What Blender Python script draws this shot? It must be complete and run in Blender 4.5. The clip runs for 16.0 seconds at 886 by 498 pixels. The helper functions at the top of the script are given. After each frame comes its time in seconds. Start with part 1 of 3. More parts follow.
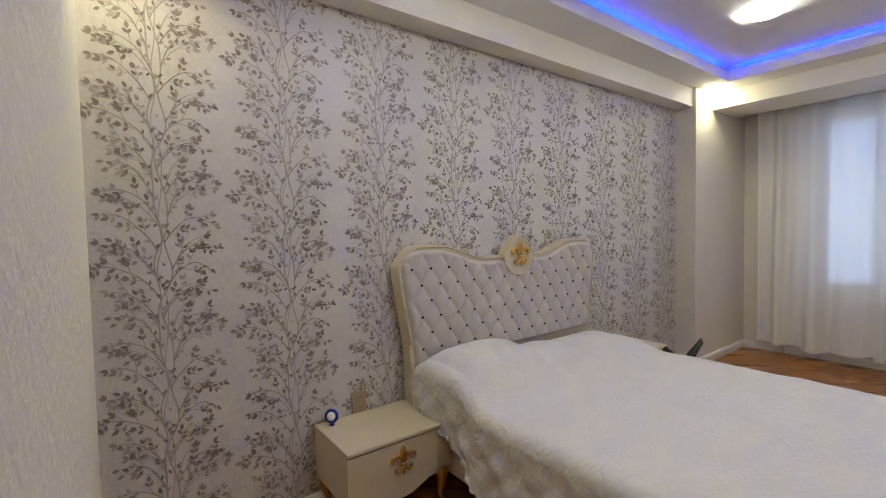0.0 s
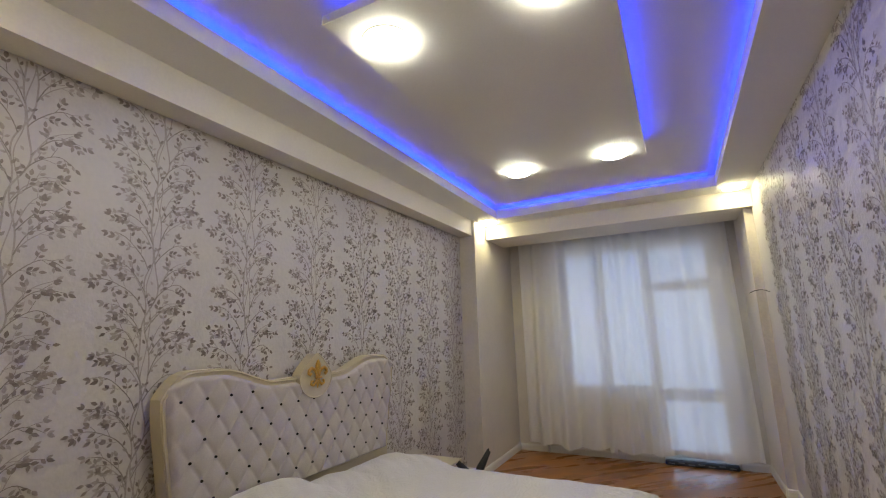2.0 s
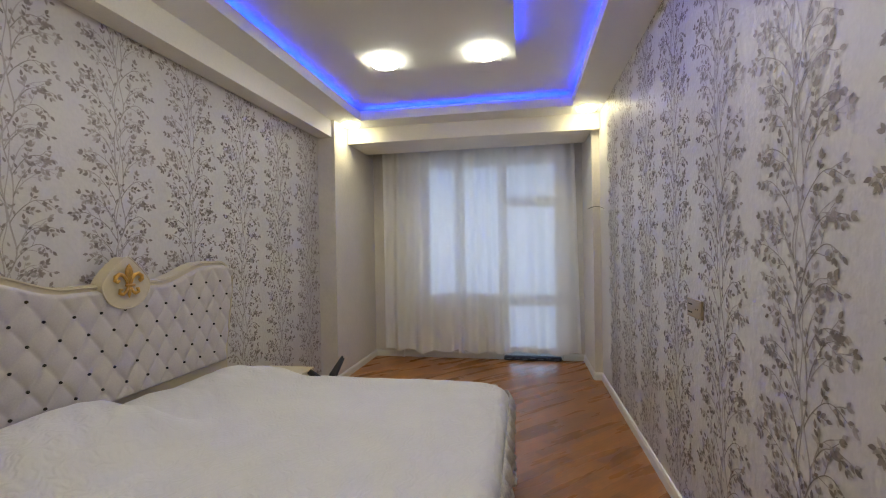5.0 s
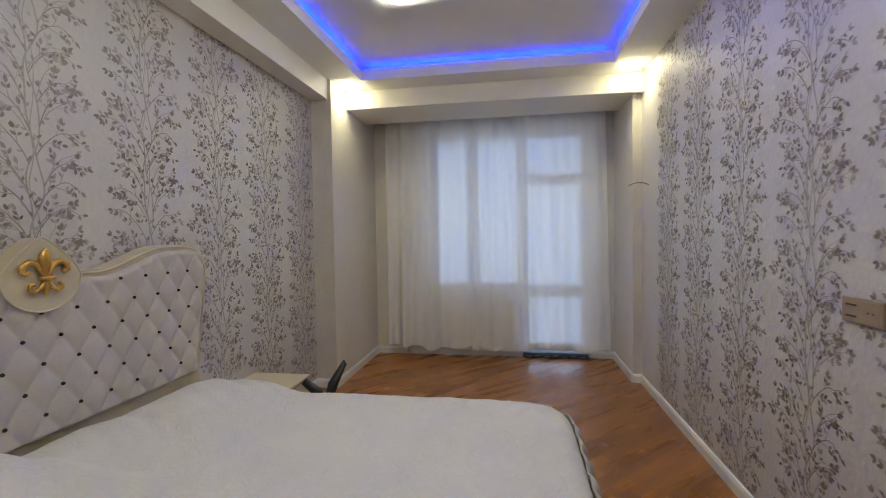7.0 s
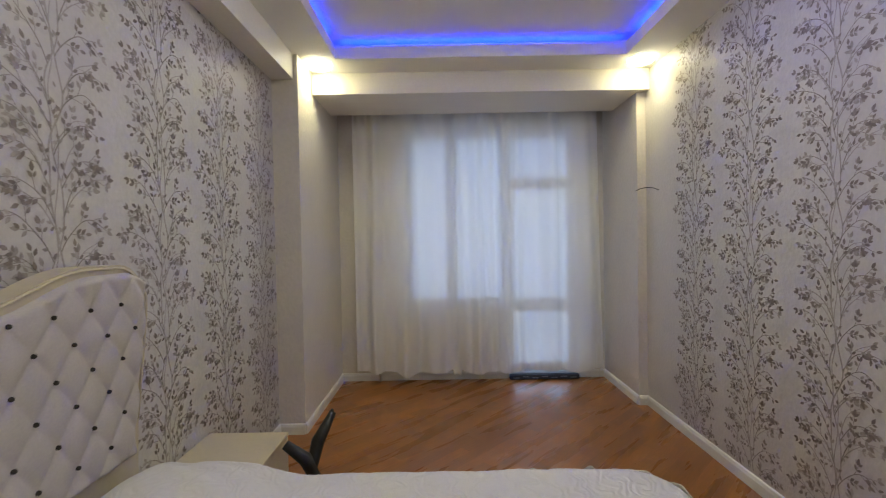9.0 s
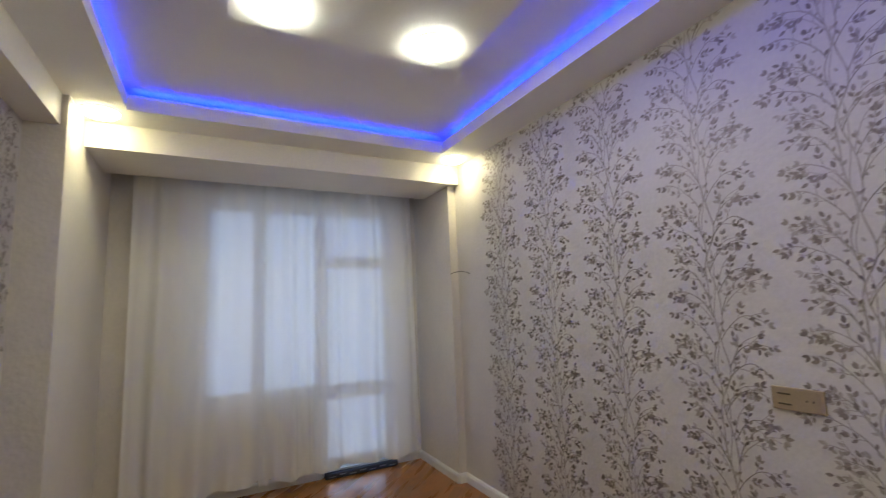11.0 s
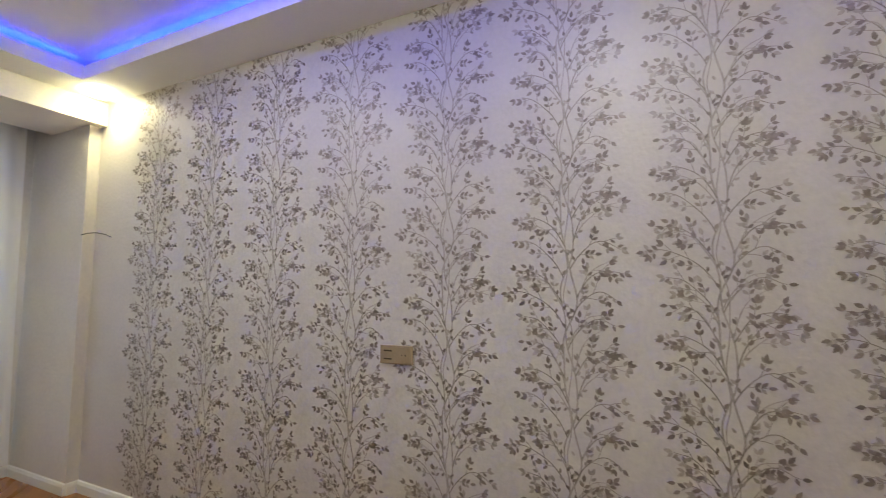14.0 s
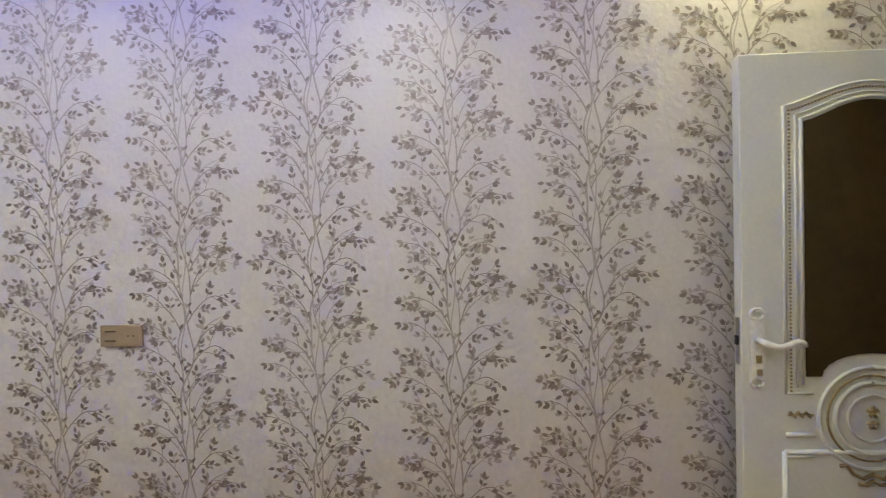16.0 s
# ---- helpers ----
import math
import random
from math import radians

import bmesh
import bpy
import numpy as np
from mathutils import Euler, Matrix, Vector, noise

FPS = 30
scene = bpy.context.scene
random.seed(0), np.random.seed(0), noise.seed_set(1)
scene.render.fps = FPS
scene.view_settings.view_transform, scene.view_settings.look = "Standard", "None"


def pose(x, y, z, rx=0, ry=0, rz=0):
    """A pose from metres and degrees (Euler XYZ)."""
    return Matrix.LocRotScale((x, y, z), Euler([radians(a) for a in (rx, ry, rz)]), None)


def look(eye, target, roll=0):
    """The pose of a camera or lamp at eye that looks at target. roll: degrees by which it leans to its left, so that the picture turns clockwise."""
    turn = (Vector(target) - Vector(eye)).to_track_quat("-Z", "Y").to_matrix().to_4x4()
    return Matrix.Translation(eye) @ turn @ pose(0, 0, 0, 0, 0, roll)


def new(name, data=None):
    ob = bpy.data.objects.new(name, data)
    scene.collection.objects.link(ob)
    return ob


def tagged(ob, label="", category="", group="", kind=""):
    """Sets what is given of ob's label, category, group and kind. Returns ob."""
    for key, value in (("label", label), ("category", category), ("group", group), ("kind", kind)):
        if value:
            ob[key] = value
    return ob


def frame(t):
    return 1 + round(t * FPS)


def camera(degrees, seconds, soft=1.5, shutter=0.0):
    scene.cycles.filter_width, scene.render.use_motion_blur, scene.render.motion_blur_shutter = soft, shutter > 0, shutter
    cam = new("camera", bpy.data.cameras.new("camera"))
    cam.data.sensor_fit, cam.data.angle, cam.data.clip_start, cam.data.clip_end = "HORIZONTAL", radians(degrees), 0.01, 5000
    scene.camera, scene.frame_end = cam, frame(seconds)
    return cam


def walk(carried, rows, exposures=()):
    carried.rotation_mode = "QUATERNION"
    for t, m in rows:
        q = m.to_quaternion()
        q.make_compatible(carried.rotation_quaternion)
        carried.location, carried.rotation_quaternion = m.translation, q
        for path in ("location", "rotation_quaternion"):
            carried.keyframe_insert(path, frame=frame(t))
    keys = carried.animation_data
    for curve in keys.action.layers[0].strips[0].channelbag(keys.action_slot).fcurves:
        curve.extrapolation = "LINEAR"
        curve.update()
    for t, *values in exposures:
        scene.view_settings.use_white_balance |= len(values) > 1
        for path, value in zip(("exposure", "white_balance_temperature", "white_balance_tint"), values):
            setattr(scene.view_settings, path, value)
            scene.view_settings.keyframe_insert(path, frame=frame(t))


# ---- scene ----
cam = camera(90.0, 16.0, soft=1.1, shutter=0.3)
PATH = [
    (0, (2.092, -0.35, 1.351), (0.492, 0.847, 1.267), -1.2),
    (0.5, (2.087, -0.339, 1.362), (0.52, 0.903, 1.313), -1.5),
    (1, (2.048, -0.333, 1.37), (0.782, 1.211, 1.481), -2.2),
    (1.5, (2.043, -0.322, 1.39), (1.01, 1.367, 1.675), -2.5),
    (2, (2.058, -0.326, 1.403), (1.154, 1.418, 1.781), -1.6),
    (2.5, (2.064, -0.318, 1.395), (1.224, 1.448, 1.816), -0.9),
    (3, (2.053, -0.305, 1.384), (1.456, 1.558, 1.8), -1.1),
    (3.5, (2.046, -0.289, 1.366), (1.578, 1.635, 1.644), -1.2),
    (4, (2.037, -0.273, 1.344), (1.636, 1.68, 1.494), -1.3),
    (6.5, (1.842, 0.32, 1.309), (1.506, 2.291, 1.246), -0.9),
    (7, (1.701, 0.469, 1.298), (1.381, 2.442, 1.236), -0.9),
    (7.5, (1.59, 0.631, 1.305), (1.279, 2.606, 1.244), -1.0),
    (8, (1.432, 0.758, 1.303), (1.155, 2.738, 1.247), -1.1),
    (10.5, (0.915, 1.147, 1.413), (1.599, 3.021, 1.552), -1.8),
    (11, (0.885, 1.143, 1.425), (1.806, 2.899, 1.681), -2.3),
    (11.5, (0.912, 1.129, 1.384), (2.112, 2.686, 1.752), -1.1),
    (12, (0.923, 1.11, 1.394), (2.235, 2.563, 1.807), -1.1),
    (12.5, (0.943, 1.089, 1.396), (2.453, 2.344, 1.776), -0.2),
    (13, (0.964, 1.071, 1.384), (2.601, 2.196, 1.616), -0.3),
    (13.5, (1.0, 1.037, 1.368), (2.721, 2.039, 1.547), -0.3),
    (14, (1.04, 0.983, 1.338), (2.842, 1.833, 1.511), -0.1),
    (14.5, (1.07, 0.91, 1.388), (2.961, 1.556, 1.466), -0.8),
    (15, (1.11, 0.84, 1.384), (3.063, 1.27, 1.42), -0.7),
    (15.5, (1.14, 0.774, 1.373), (3.125, 1.021, 1.375), -0.9),
    (16, (1.162, 0.705, 1.365), (3.158, 0.823, 1.342), -1.1),
]
EXPOSURES = [(0.0, 0.42, 5850, 15), (1.0, 0.12, 5950, 15), (2.0, 0.10, 6150, 15), (4.0, 0.22, 6050, 13), (7.0, 0.16, 5900, 14), (10.5, 0.10, 6000, 14), (12.0, 0.12, 6050, 13), (12.5, 0.20, 6200, 12), (13.5, 0.46, 6200, 11), (14.5, 0.68, 6100, 10), (15.5, 0.86, 5950, 8), (16.0, 0.86, 5950, 9)]
walk(cam, [(t, look(eye, target, roll)) for t, eye, target, roll in PATH], EXPOSURES)

# ---- world and light ----
LAMP_E, SPOT_E, BEAM_W, DAY_E = 50.0, 27.0, 6.5, 1.48
world = bpy.data.worlds.new("world")
scene.world = world
world.use_nodes = True
bg = world.node_tree.nodes["Background"]
bg.inputs["Color"].default_value = (0.55, 0.68, 0.9, 1)
bg.inputs["Strength"].default_value = 0.5

WARM = (1.0, 0.975, 0.70)
SPOT_TINT = (1.0, 0.91, 0.48)
LED_BLUE = (0.005, 0.030, 1.0)


def strip_lamp(name, x, y, z, length, along, watts, tilt=0):
    data = bpy.data.lights.new(name, "AREA")
    data.shape, data.size, data.size_y = "RECTANGLE", length, 0.02
    data.energy, data.color = watts, LED_BLUE
    ob = new(name, data)
    ob.matrix_world = pose(x, y, z, 180 + tilt, 0, 90 if along == "y" else 0)
    return tagged(ob, "blue LED strip hidden in the ceiling cove", "light strip", "cove light strips")


# ---- room numbers ----
W = 2.772            # east wall
SY = -0.42           # south wall
NY = -1.06           # back of the entry niche
NX = 1.80            # west side of the entry niche
COL = 4.05           # front of the west column
CX = 0.18            # alcove west side
RX = 2.70            # alcove east side
RY = 4.475           # front of the east column
BY = 4.405           # front of the beam
BACK = 5.215         # window wall
ZB = 2.63            # dropped ceiling border
ZS = 2.468           # underside of beam and soffit
ZR = 2.762           # recess ceiling
SOF = 0.15           # depth of the soffit
HX0, HX1, HY0, HY1 = 0.42, 2.485, -0.12, 4.14    # recess opening
PX0, PX1, PY0, PY1 = 0.915, 1.988, 0.87, 3.045   # central panel
ZP = 2.645           # underside of the central panel

LED_W = 5.7
strip_lamp("light_strip", (HX0 + HX1) / 2, HY1 + 0.035, ZB + 0.098, 2.0, "x", LED_W * 0.55)
strip_lamp("light_strip", (HX0 + HX1) / 2, HY0 - 0.035, ZB + 0.098, 2.0, "x", LED_W * 0.5)
strip_lamp("light_strip", HX0 - 0.035, (HY0 + HY1) / 2, ZB + 0.098, 4.1, "y", LED_W)
strip_lamp("light_strip", HX1 + 0.035, (HY0 + HY1) / 2, ZB + 0.098, 4.1, "y", LED_W)
strip_lamp("light_strip", PX1 - 0.012, (PY0 + PY1) / 2 + 0.05, ZP + 0.097, 1.95, "y", LED_W * 0.50, 104)
strip_lamp("light_strip", (PX0 + PX1) / 2 - 0.1, PY0 + 0.02, ZP + 0.05, 0.8, "x", LED_W * 0.16)
strip_lamp("light_strip", (PX0 + PX1) / 2 + 0.1, PY1 - 0.02, ZP + 0.055, 0.85, "x", LED_W * 0.07)
strip_lamp("light_strip", PX0 + 0.02, 1.35, ZP + 0.05, 0.6, "y", LED_W * 0.04)
strip_lamp("light_strip", PX0 + 0.02, 2.92, ZP + 0.05, 0.15, "y", LED_W * 0.01)


# ---- materials ----
def material(name):
    m = bpy.data.materials.new(name)
    m.use_nodes = True
    nt = m.node_tree
    return m, nt, nt.nodes["Principled BSDF"]


def node(nt, kind, **values):
    n = nt.nodes.new(kind)
    for key, value in values.items():
        n.inputs[key].default_value = value
    return n


def surface(name, colour, rough=0.5, metal=0.0, dark=0.85, scale=6.0, grain=60.0, bump=0.1, stretch=(1, 1, 1), spec=0.5, rand=0.0, depth=0.002, leaf=0.0):
    """A surface with blotches at one scale, grain at a finer one, and relief from the grain."""
    m, nt, bsdf = material(name)
    tc = nt.nodes.new("ShaderNodeTexCoord")
    mp = node(nt, "ShaderNodeMapping", Scale=stretch)
    nt.links.new(tc.outputs["Object"], mp.inputs["Vector"])
    big = node(nt, "ShaderNodeTexNoise", Scale=scale, Detail=4.0)
    fine = node(nt, "ShaderNodeTexNoise", Scale=grain, Detail=3.0)
    nt.links.new(mp.outputs["Vector"], big.inputs["Vector"])
    nt.links.new(mp.outputs["Vector"], fine.inputs["Vector"])
    add = nt.nodes.new("ShaderNodeMath")
    add.operation = "ADD"
    half = nt.nodes.new("ShaderNodeMath")
    half.operation = "MULTIPLY"
    half.inputs[1].default_value = 0.5
    nt.links.new(big.outputs["Fac"], add.inputs[0])
    nt.links.new(fine.outputs["Fac"], add.inputs[1])
    nt.links.new(add.outputs[0], half.inputs[0])
    ramp = nt.nodes.new("ShaderNodeValToRGB")
    ramp.color_ramp.elements[0].position, ramp.color_ramp.elements[1].position = 0.34, 0.66
    ramp.color_ramp.elements[0].color = (*[c * dark for c in colour], 1)
    ramp.color_ramp.elements[1].color = (*[min(1, c * (2 - dark)) for c in colour], 1)
    nt.links.new(half.outputs[0], ramp.inputs["Fac"])
    last = ramp.outputs["Color"]
    if rand or leaf:
        info = nt.nodes.new("ShaderNodeObjectInfo" if rand else "ShaderNodeNewGeometry")
        hsv = nt.nodes.new("ShaderNodeHueSaturation")
        rng = node(nt, "ShaderNodeMapRange")
        rng.inputs["To Min"].default_value, rng.inputs["To Max"].default_value = 1 - rand - leaf, 1 + rand + leaf
        nt.links.new(info.outputs["Random" if rand else "Random Per Island"], rng.inputs["Value"])
        nt.links.new(rng.outputs["Result"], hsv.inputs["Value"])
        nt.links.new(last, hsv.inputs["Color"])
        last = hsv.outputs["Color"]
    nt.links.new(last, bsdf.inputs["Base Color"])
    rr = node(nt, "ShaderNodeMapRange")
    rr.inputs["To Min"].default_value, rr.inputs["To Max"].default_value = rough * 0.8, min(1, rough * 1.2)
    nt.links.new(big.outputs["Fac"], rr.inputs["Value"])
    nt.links.new(rr.outputs["Result"], bsdf.inputs["Roughness"])
    bsdf.inputs["Metallic"].default_value = metal
    bsdf.inputs["Specular IOR Level"].default_value = spec
    if bump:
        b = node(nt, "ShaderNodeBump", Strength=bump, Distance=depth)
        nt.links.new(fine.outputs["Fac"], b.inputs["Height"])
        nt.links.new(b.outputs["Normal"], bsdf.inputs["Normal"])
    return m


def glow(name, colour, strength):
    m, nt, bsdf = material(name)
    bsdf.inputs["Base Color"].default_value = (0.8, 0.8, 0.8, 1)
    bsdf.inputs["Emission Color"].default_value = (*colour, 1)
    bsdf.inputs["Emission Strength"].default_value = strength
    return m


PAPER = surface("pearl_wallpaper", (0.565, 0.528, 0.50), 0.45, 0.0, 0.95, 6.0, 52, 0.55, (1, 1, 0.9), 0.55, depth=0.004)
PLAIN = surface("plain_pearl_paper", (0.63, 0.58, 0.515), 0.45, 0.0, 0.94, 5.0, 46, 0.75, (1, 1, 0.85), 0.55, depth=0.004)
PRINT_DARK = surface("print_dark", (0.262, 0.22, 0.194), 0.46, 0.2, 0.8, 20, 90, 0.3, spec=0.5, leaf=0.2)
PRINT_LIGHT = surface("print_light", (0.385, 0.342, 0.312), 0.46, 0.2, 0.8, 20, 90, 0.3, spec=0.5, leaf=0.12)
PRINT_STEM = surface("print_stem", (0.275, 0.237, 0.21), 0.46, 0.2, 0.8, 20, 90, 0.3, spec=0.5)
PRINT_TRUNK = surface("print_trunk", (0.385, 0.345, 0.315), 0.46, 0.2, 0.85, 20, 90, 0.3, spec=0.5)
PAINT = surface("ceiling_paint", (0.85, 0.84, 0.82), 0.7, 0, 0.97, 2, 120, 0.0)
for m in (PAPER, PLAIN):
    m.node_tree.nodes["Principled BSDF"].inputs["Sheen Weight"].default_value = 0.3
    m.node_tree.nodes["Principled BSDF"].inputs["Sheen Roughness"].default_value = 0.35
CREAMPAINT = surface("cream_wall_paint", (0.80, 0.76, 0.68), 0.6, 0, 0.96, 3, 90, 0.03)
TRIM = surface("white_trim", (0.74, 0.72, 0.68), 0.35, 0, 0.95, 4, 90, 0.05)
WOOD = surface("parquet_wood", (0.285, 0.112, 0.025), 0.28, 0, 0.79, 3, 26, 0.05, (0.4, 3, 1), 0.45, 0.20)
JOINT = surface("parquet_joint", (0.22, 0.086, 0.02), 0.5)
CREAM = surface("cream_lacquer", (0.535, 0.462, 0.325), 0.32, 0, 0.96, 3, 60, 0.04)
VELVET = surface("ivory_velvet", (0.475, 0.43, 0.402), 0.75, 0, 0.93, 7, 160, 0.25)
GOLD = surface("antique_gold", (0.60, 0.36, 0.09), 0.33, 0.9, 0.75, 25, 120, 0.15)
CRYSTAL = surface("dark_crystal", (0.035, 0.03, 0.03), 0.15, 0.3, 0.7, 30, 90, 0.0)
BLACK = surface("black_plastic", (0.014, 0.014, 0.015), 0.45, 0, 0.8, 12, 90, 0.1)
BEIGE = surface("gold_beige_plastic", (0.34, 0.26, 0.165), 0.35, 0.15, 0.94, 8, 90, 0.05)
HOLE = surface("socket_hole", (0.09, 0.068, 0.042), 0.6)
PVC = surface("window_plastic", (0.72, 0.73, 0.74), 0.35, 0, 0.97, 3, 60, 0.03)
DOORPAINT = surface("door_lacquer", (0.68, 0.685, 0.635), 0.32, 0, 0.95, 3, 70, 0.05)
DOORGLASS = surface("brown_glass", (0.05, 0.033, 0.012), 0.12, 0, 0.8, 3, 30, 0.0, spec=0.4)
BRASSY = surface("worn_gold_paint", (0.34, 0.26, 0.13), 0.4, 0.4, 0.7, 30, 90, 0.1)
CERAMIC = surface("white_ceramic", (0.78, 0.76, 0.72), 0.15)
BLUEGLASS = surface("cobalt_glass", (0.01, 0.025, 0.30), 0.1, 0, 0.8, 30, 60, 0)
MATBLUE = surface("dark_mat", (0.035, 0.04, 0.055), 0.8, 0, 0.6, 60, 200, 0.4)
MATGREY = surface("grey_mat", (0.22, 0.24, 0.28), 0.8, 0, 0.6, 60, 200, 0.4)
STEEL = surface("steel", (0.45, 0.44, 0.42), 0.3, 0.9)
LAMP = glow("warm_diffuser", WARM, LAMP_E)
SPOT = glow("warm_spot", SPOT_TINT, SPOT_E)
DAY = glow("overcast_sky", (0.50, 0.70, 0.98), DAY_E)


def spread_cloth():
    """Ivory bedspread with an embossed scroll relief."""
    m = surface("embossed_plush", (0.585, 0.56, 0.54), 0.85, 0, 0.95, 5, 220, 0.2)
    nt = m.node_tree
    bsdf = nt.nodes["Principled BSDF"]
    bsdf.inputs["Sheen Weight"].default_value = 0.25
    tc = nt.nodes.new("ShaderNodeTexCoord")
    warp = node(nt, "ShaderNodeTexNoise", Scale=9.0, Detail=2.0)
    wave = node(nt, "ShaderNodeTexWave", Scale=10.0, Distortion=14.0, Detail=1.5)
    wave.inputs["Detail Scale"].default_value = 1.6
    nt.links.new(tc.outputs["Object"], warp.inputs["Vector"])
    nt.links.new(tc.outputs["Object"], wave.inputs["Vector"])
    old = bsdf.inputs["Normal"].links[0].from_node
    b = node(nt, "ShaderNodeBump", Strength=0.24, Distance=0.007)
    nt.links.new(wave.outputs["Fac"], b.inputs["Height"])
    nt.links.new(old.outputs["Normal"], b.inputs["Normal"])
    nt.links.new(b.outputs["Normal"], bsdf.inputs["Normal"])
    return m


def sheer_cloth():
    m, nt, bsdf = material("sheer_voile")
    out = nt.nodes["Material Output"]
    clear = nt.nodes.new("ShaderNodeBsdfTransparent")
    lucent = nt.nodes.new("ShaderNodeBsdfTranslucent")
    lucent.inputs["Color"].default_value = (0.84, 0.815, 0.79, 1)
    bsdf.inputs["Base Color"].default_value = (0.86, 0.84, 0.825, 1)
    bsdf.inputs["Roughness"].default_value = 0.8
    tc = nt.nodes.new("ShaderNodeTexCoord")
    weave = node(nt, "ShaderNodeTexNoise", Scale=90.0, Detail=2.0)
    nt.links.new(tc.outputs["Object"], weave.inputs["Vector"])
    b = node(nt, "ShaderNodeBump", Strength=0.15, Distance=0.001)
    nt.links.new(weave.outputs["Fac"], b.inputs["Height"])
    nt.links.new(b.outputs["Normal"], bsdf.inputs["Normal"])
    haze = node(nt, "ShaderNodeBsdfRefraction", IOR=1.12, Roughness=0.6)
    veil = node(nt, "ShaderNodeMixShader", Fac=0.35)
    nt.links.new(clear.outputs[0], veil.inputs[1])
    nt.links.new(haze.outputs[0], veil.inputs[2])
    one = node(nt, "ShaderNodeMixShader", Fac=0.17)
    two = node(nt, "ShaderNodeMixShader", Fac=0.11)
    nt.links.new(bsdf.outputs[0], one.inputs[1])
    nt.links.new(lucent.outputs[0], one.inputs[2])
    nt.links.new(one.outputs[0], two.inputs[1])
    nt.links.new(veil.outputs[0], two.inputs[2])
    nt.links.new(two.outputs[0], out.inputs["Surface"])
    return m


def clear_glass():
    m, nt, bsdf = material("window_glass")
    bsdf.inputs["Base Color"].default_value = (1, 1, 1, 1)
    bsdf.inputs["Roughness"].default_value = 0.02
    bsdf.inputs["Transmission Weight"].default_value = 1.0
    bsdf.inputs["IOR"].default_value = 1.1
    return m


LACE = surface("beige_lace", (0.50, 0.455, 0.39), 0.9, 0, 0.72, 40, 160, 0.6, depth=0.004)
SPREAD, SHEER, GLASS = spread_cloth(), sheer_cloth(), clear_glass()


# ---- mesh helpers ----
def box(bm, x0, x1, y0, y1, z0, z1, bevel=0.0):
    v = [bm.verts.new(p) for p in ((x0, y0, z0), (x1, y0, z0), (x1, y1, z0), (x0, y1, z0), (x0, y0, z1), (x1, y0, z1), (x1, y1, z1), (x0, y1, z1))]
    f = [bm.faces.new([v[i] for i in q]) for q in ((3, 2, 1, 0), (4, 5, 6, 7), (0, 1, 5, 4), (1, 2, 6, 5), (2, 3, 7, 6), (3, 0, 4, 7))]
    if bevel:
        edges = list({e for face in f for e in face.edges})
        bmesh.ops.bevel(bm, geom=edges, offset=bevel, segments=2, affect="EDGES", profile=0.5)
    return v


def prism(bm, outline, place, depth):
    """Extrudes a closed outline of (u, v); place(u, v, d) gives the point at depth d."""
    a = [bm.verts.new(place(u, v, 0)) for u, v in outline]
    b = [bm.verts.new(place(u, v, depth)) for u, v in outline]
    bm.faces.new(a)
    bm.faces.new(list(reversed(b)))
    n = len(outline)
    for i in range(n):
        bm.faces.new((a[i], b[i], b[(i + 1) % n], a[(i + 1) % n]))


def tube(bm, points, radii, sides=8, flat=1.0, normal=Vector((1, 0, 0))):
    """A tube along points; flat squeezes it along normal."""
    points = [Vector(p) for p in points]
    rings = []
    for i, p in enumerate(points):
        d = (points[min(i + 1, len(points) - 1)] - points[max(i - 1, 0)]).normalized()
        side = d.cross(normal)
        if side.length < 1e-4:
            side = d.cross(Vector((0, 1, 0.3)))
        side.normalize()
        up = side.cross(d).normalized()
        r = radii[i] if isinstance(radii, (list, tuple)) else radii
        rings.append([bm.verts.new(p + side * (r * math.cos(2 * math.pi * k / sides)) + up * (r * flat * math.sin(2 * math.pi * k / sides))) for k in range(sides)])
    for a, b in zip(rings, rings[1:]):
        for k in range(sides):
            bm.faces.new((a[k], a[(k + 1) % sides], b[(k + 1) % sides], b[k]))
    bm.faces.new(list(reversed(rings[0])))
    bm.faces.new(rings[-1])


def lathe(bm, profile, place, sides=20):
    """Turns a profile of (radius, height); place(a, b, h) gives the point."""
    rings = []
    for r, h in profile:
        rings.append([bm.verts.new(place(r * math.cos(2 * math.pi * k / sides), r * math.sin(2 * math.pi * k / sides), h)) for k in range(sides)])
    for a, b in zip(rings, rings[1:]):
        for k in range(sides):
            bm.faces.new((a[k], a[(k + 1) % sides], b[(k + 1) % sides], b[k]))
    bm.faces.new(list(reversed(rings[0])))
    bm.faces.new(rings[-1])


def sheet(bm, columns):
    rows = [[bm.verts.new(p) for p in column] for column in columns]
    for a, b in zip(rows, rows[1:]):
        for k in range(len(a) - 1):
            bm.faces.new((a[k], b[k], b[k + 1], a[k + 1]))


def mesh(name, bm, mats, smooth=False):
    bmesh.ops.recalc_face_normals(bm, faces=bm.faces)
    data = bpy.data.meshes.new(name)
    bm.to_mesh(data)
    bm.free()
    for m in mats if isinstance(mats, (list, tuple)) else (mats,):
        data.materials.append(m)
    if smooth:
        data.polygons.foreach_set("use_smooth", [True] * len(data.polygons))
    return data


def thing(name, label, category, group="", at=(0, 0, 0)):
    ob = new(name)
    ob.empty_display_size = 0.1
    ob.location = at
    return tagged(ob, label, category, group)


def part(name, bm, mats, parent, label="", smooth=False):
    ob = new(name, mesh(name, bm, mats, smooth))
    ob.parent = parent
    return tagged(ob, label)


def structure(name, bm, mats, label, category, smooth=False):
    return tagged(new(name, mesh(name, bm, mats, smooth)), label, category, kind="structure")


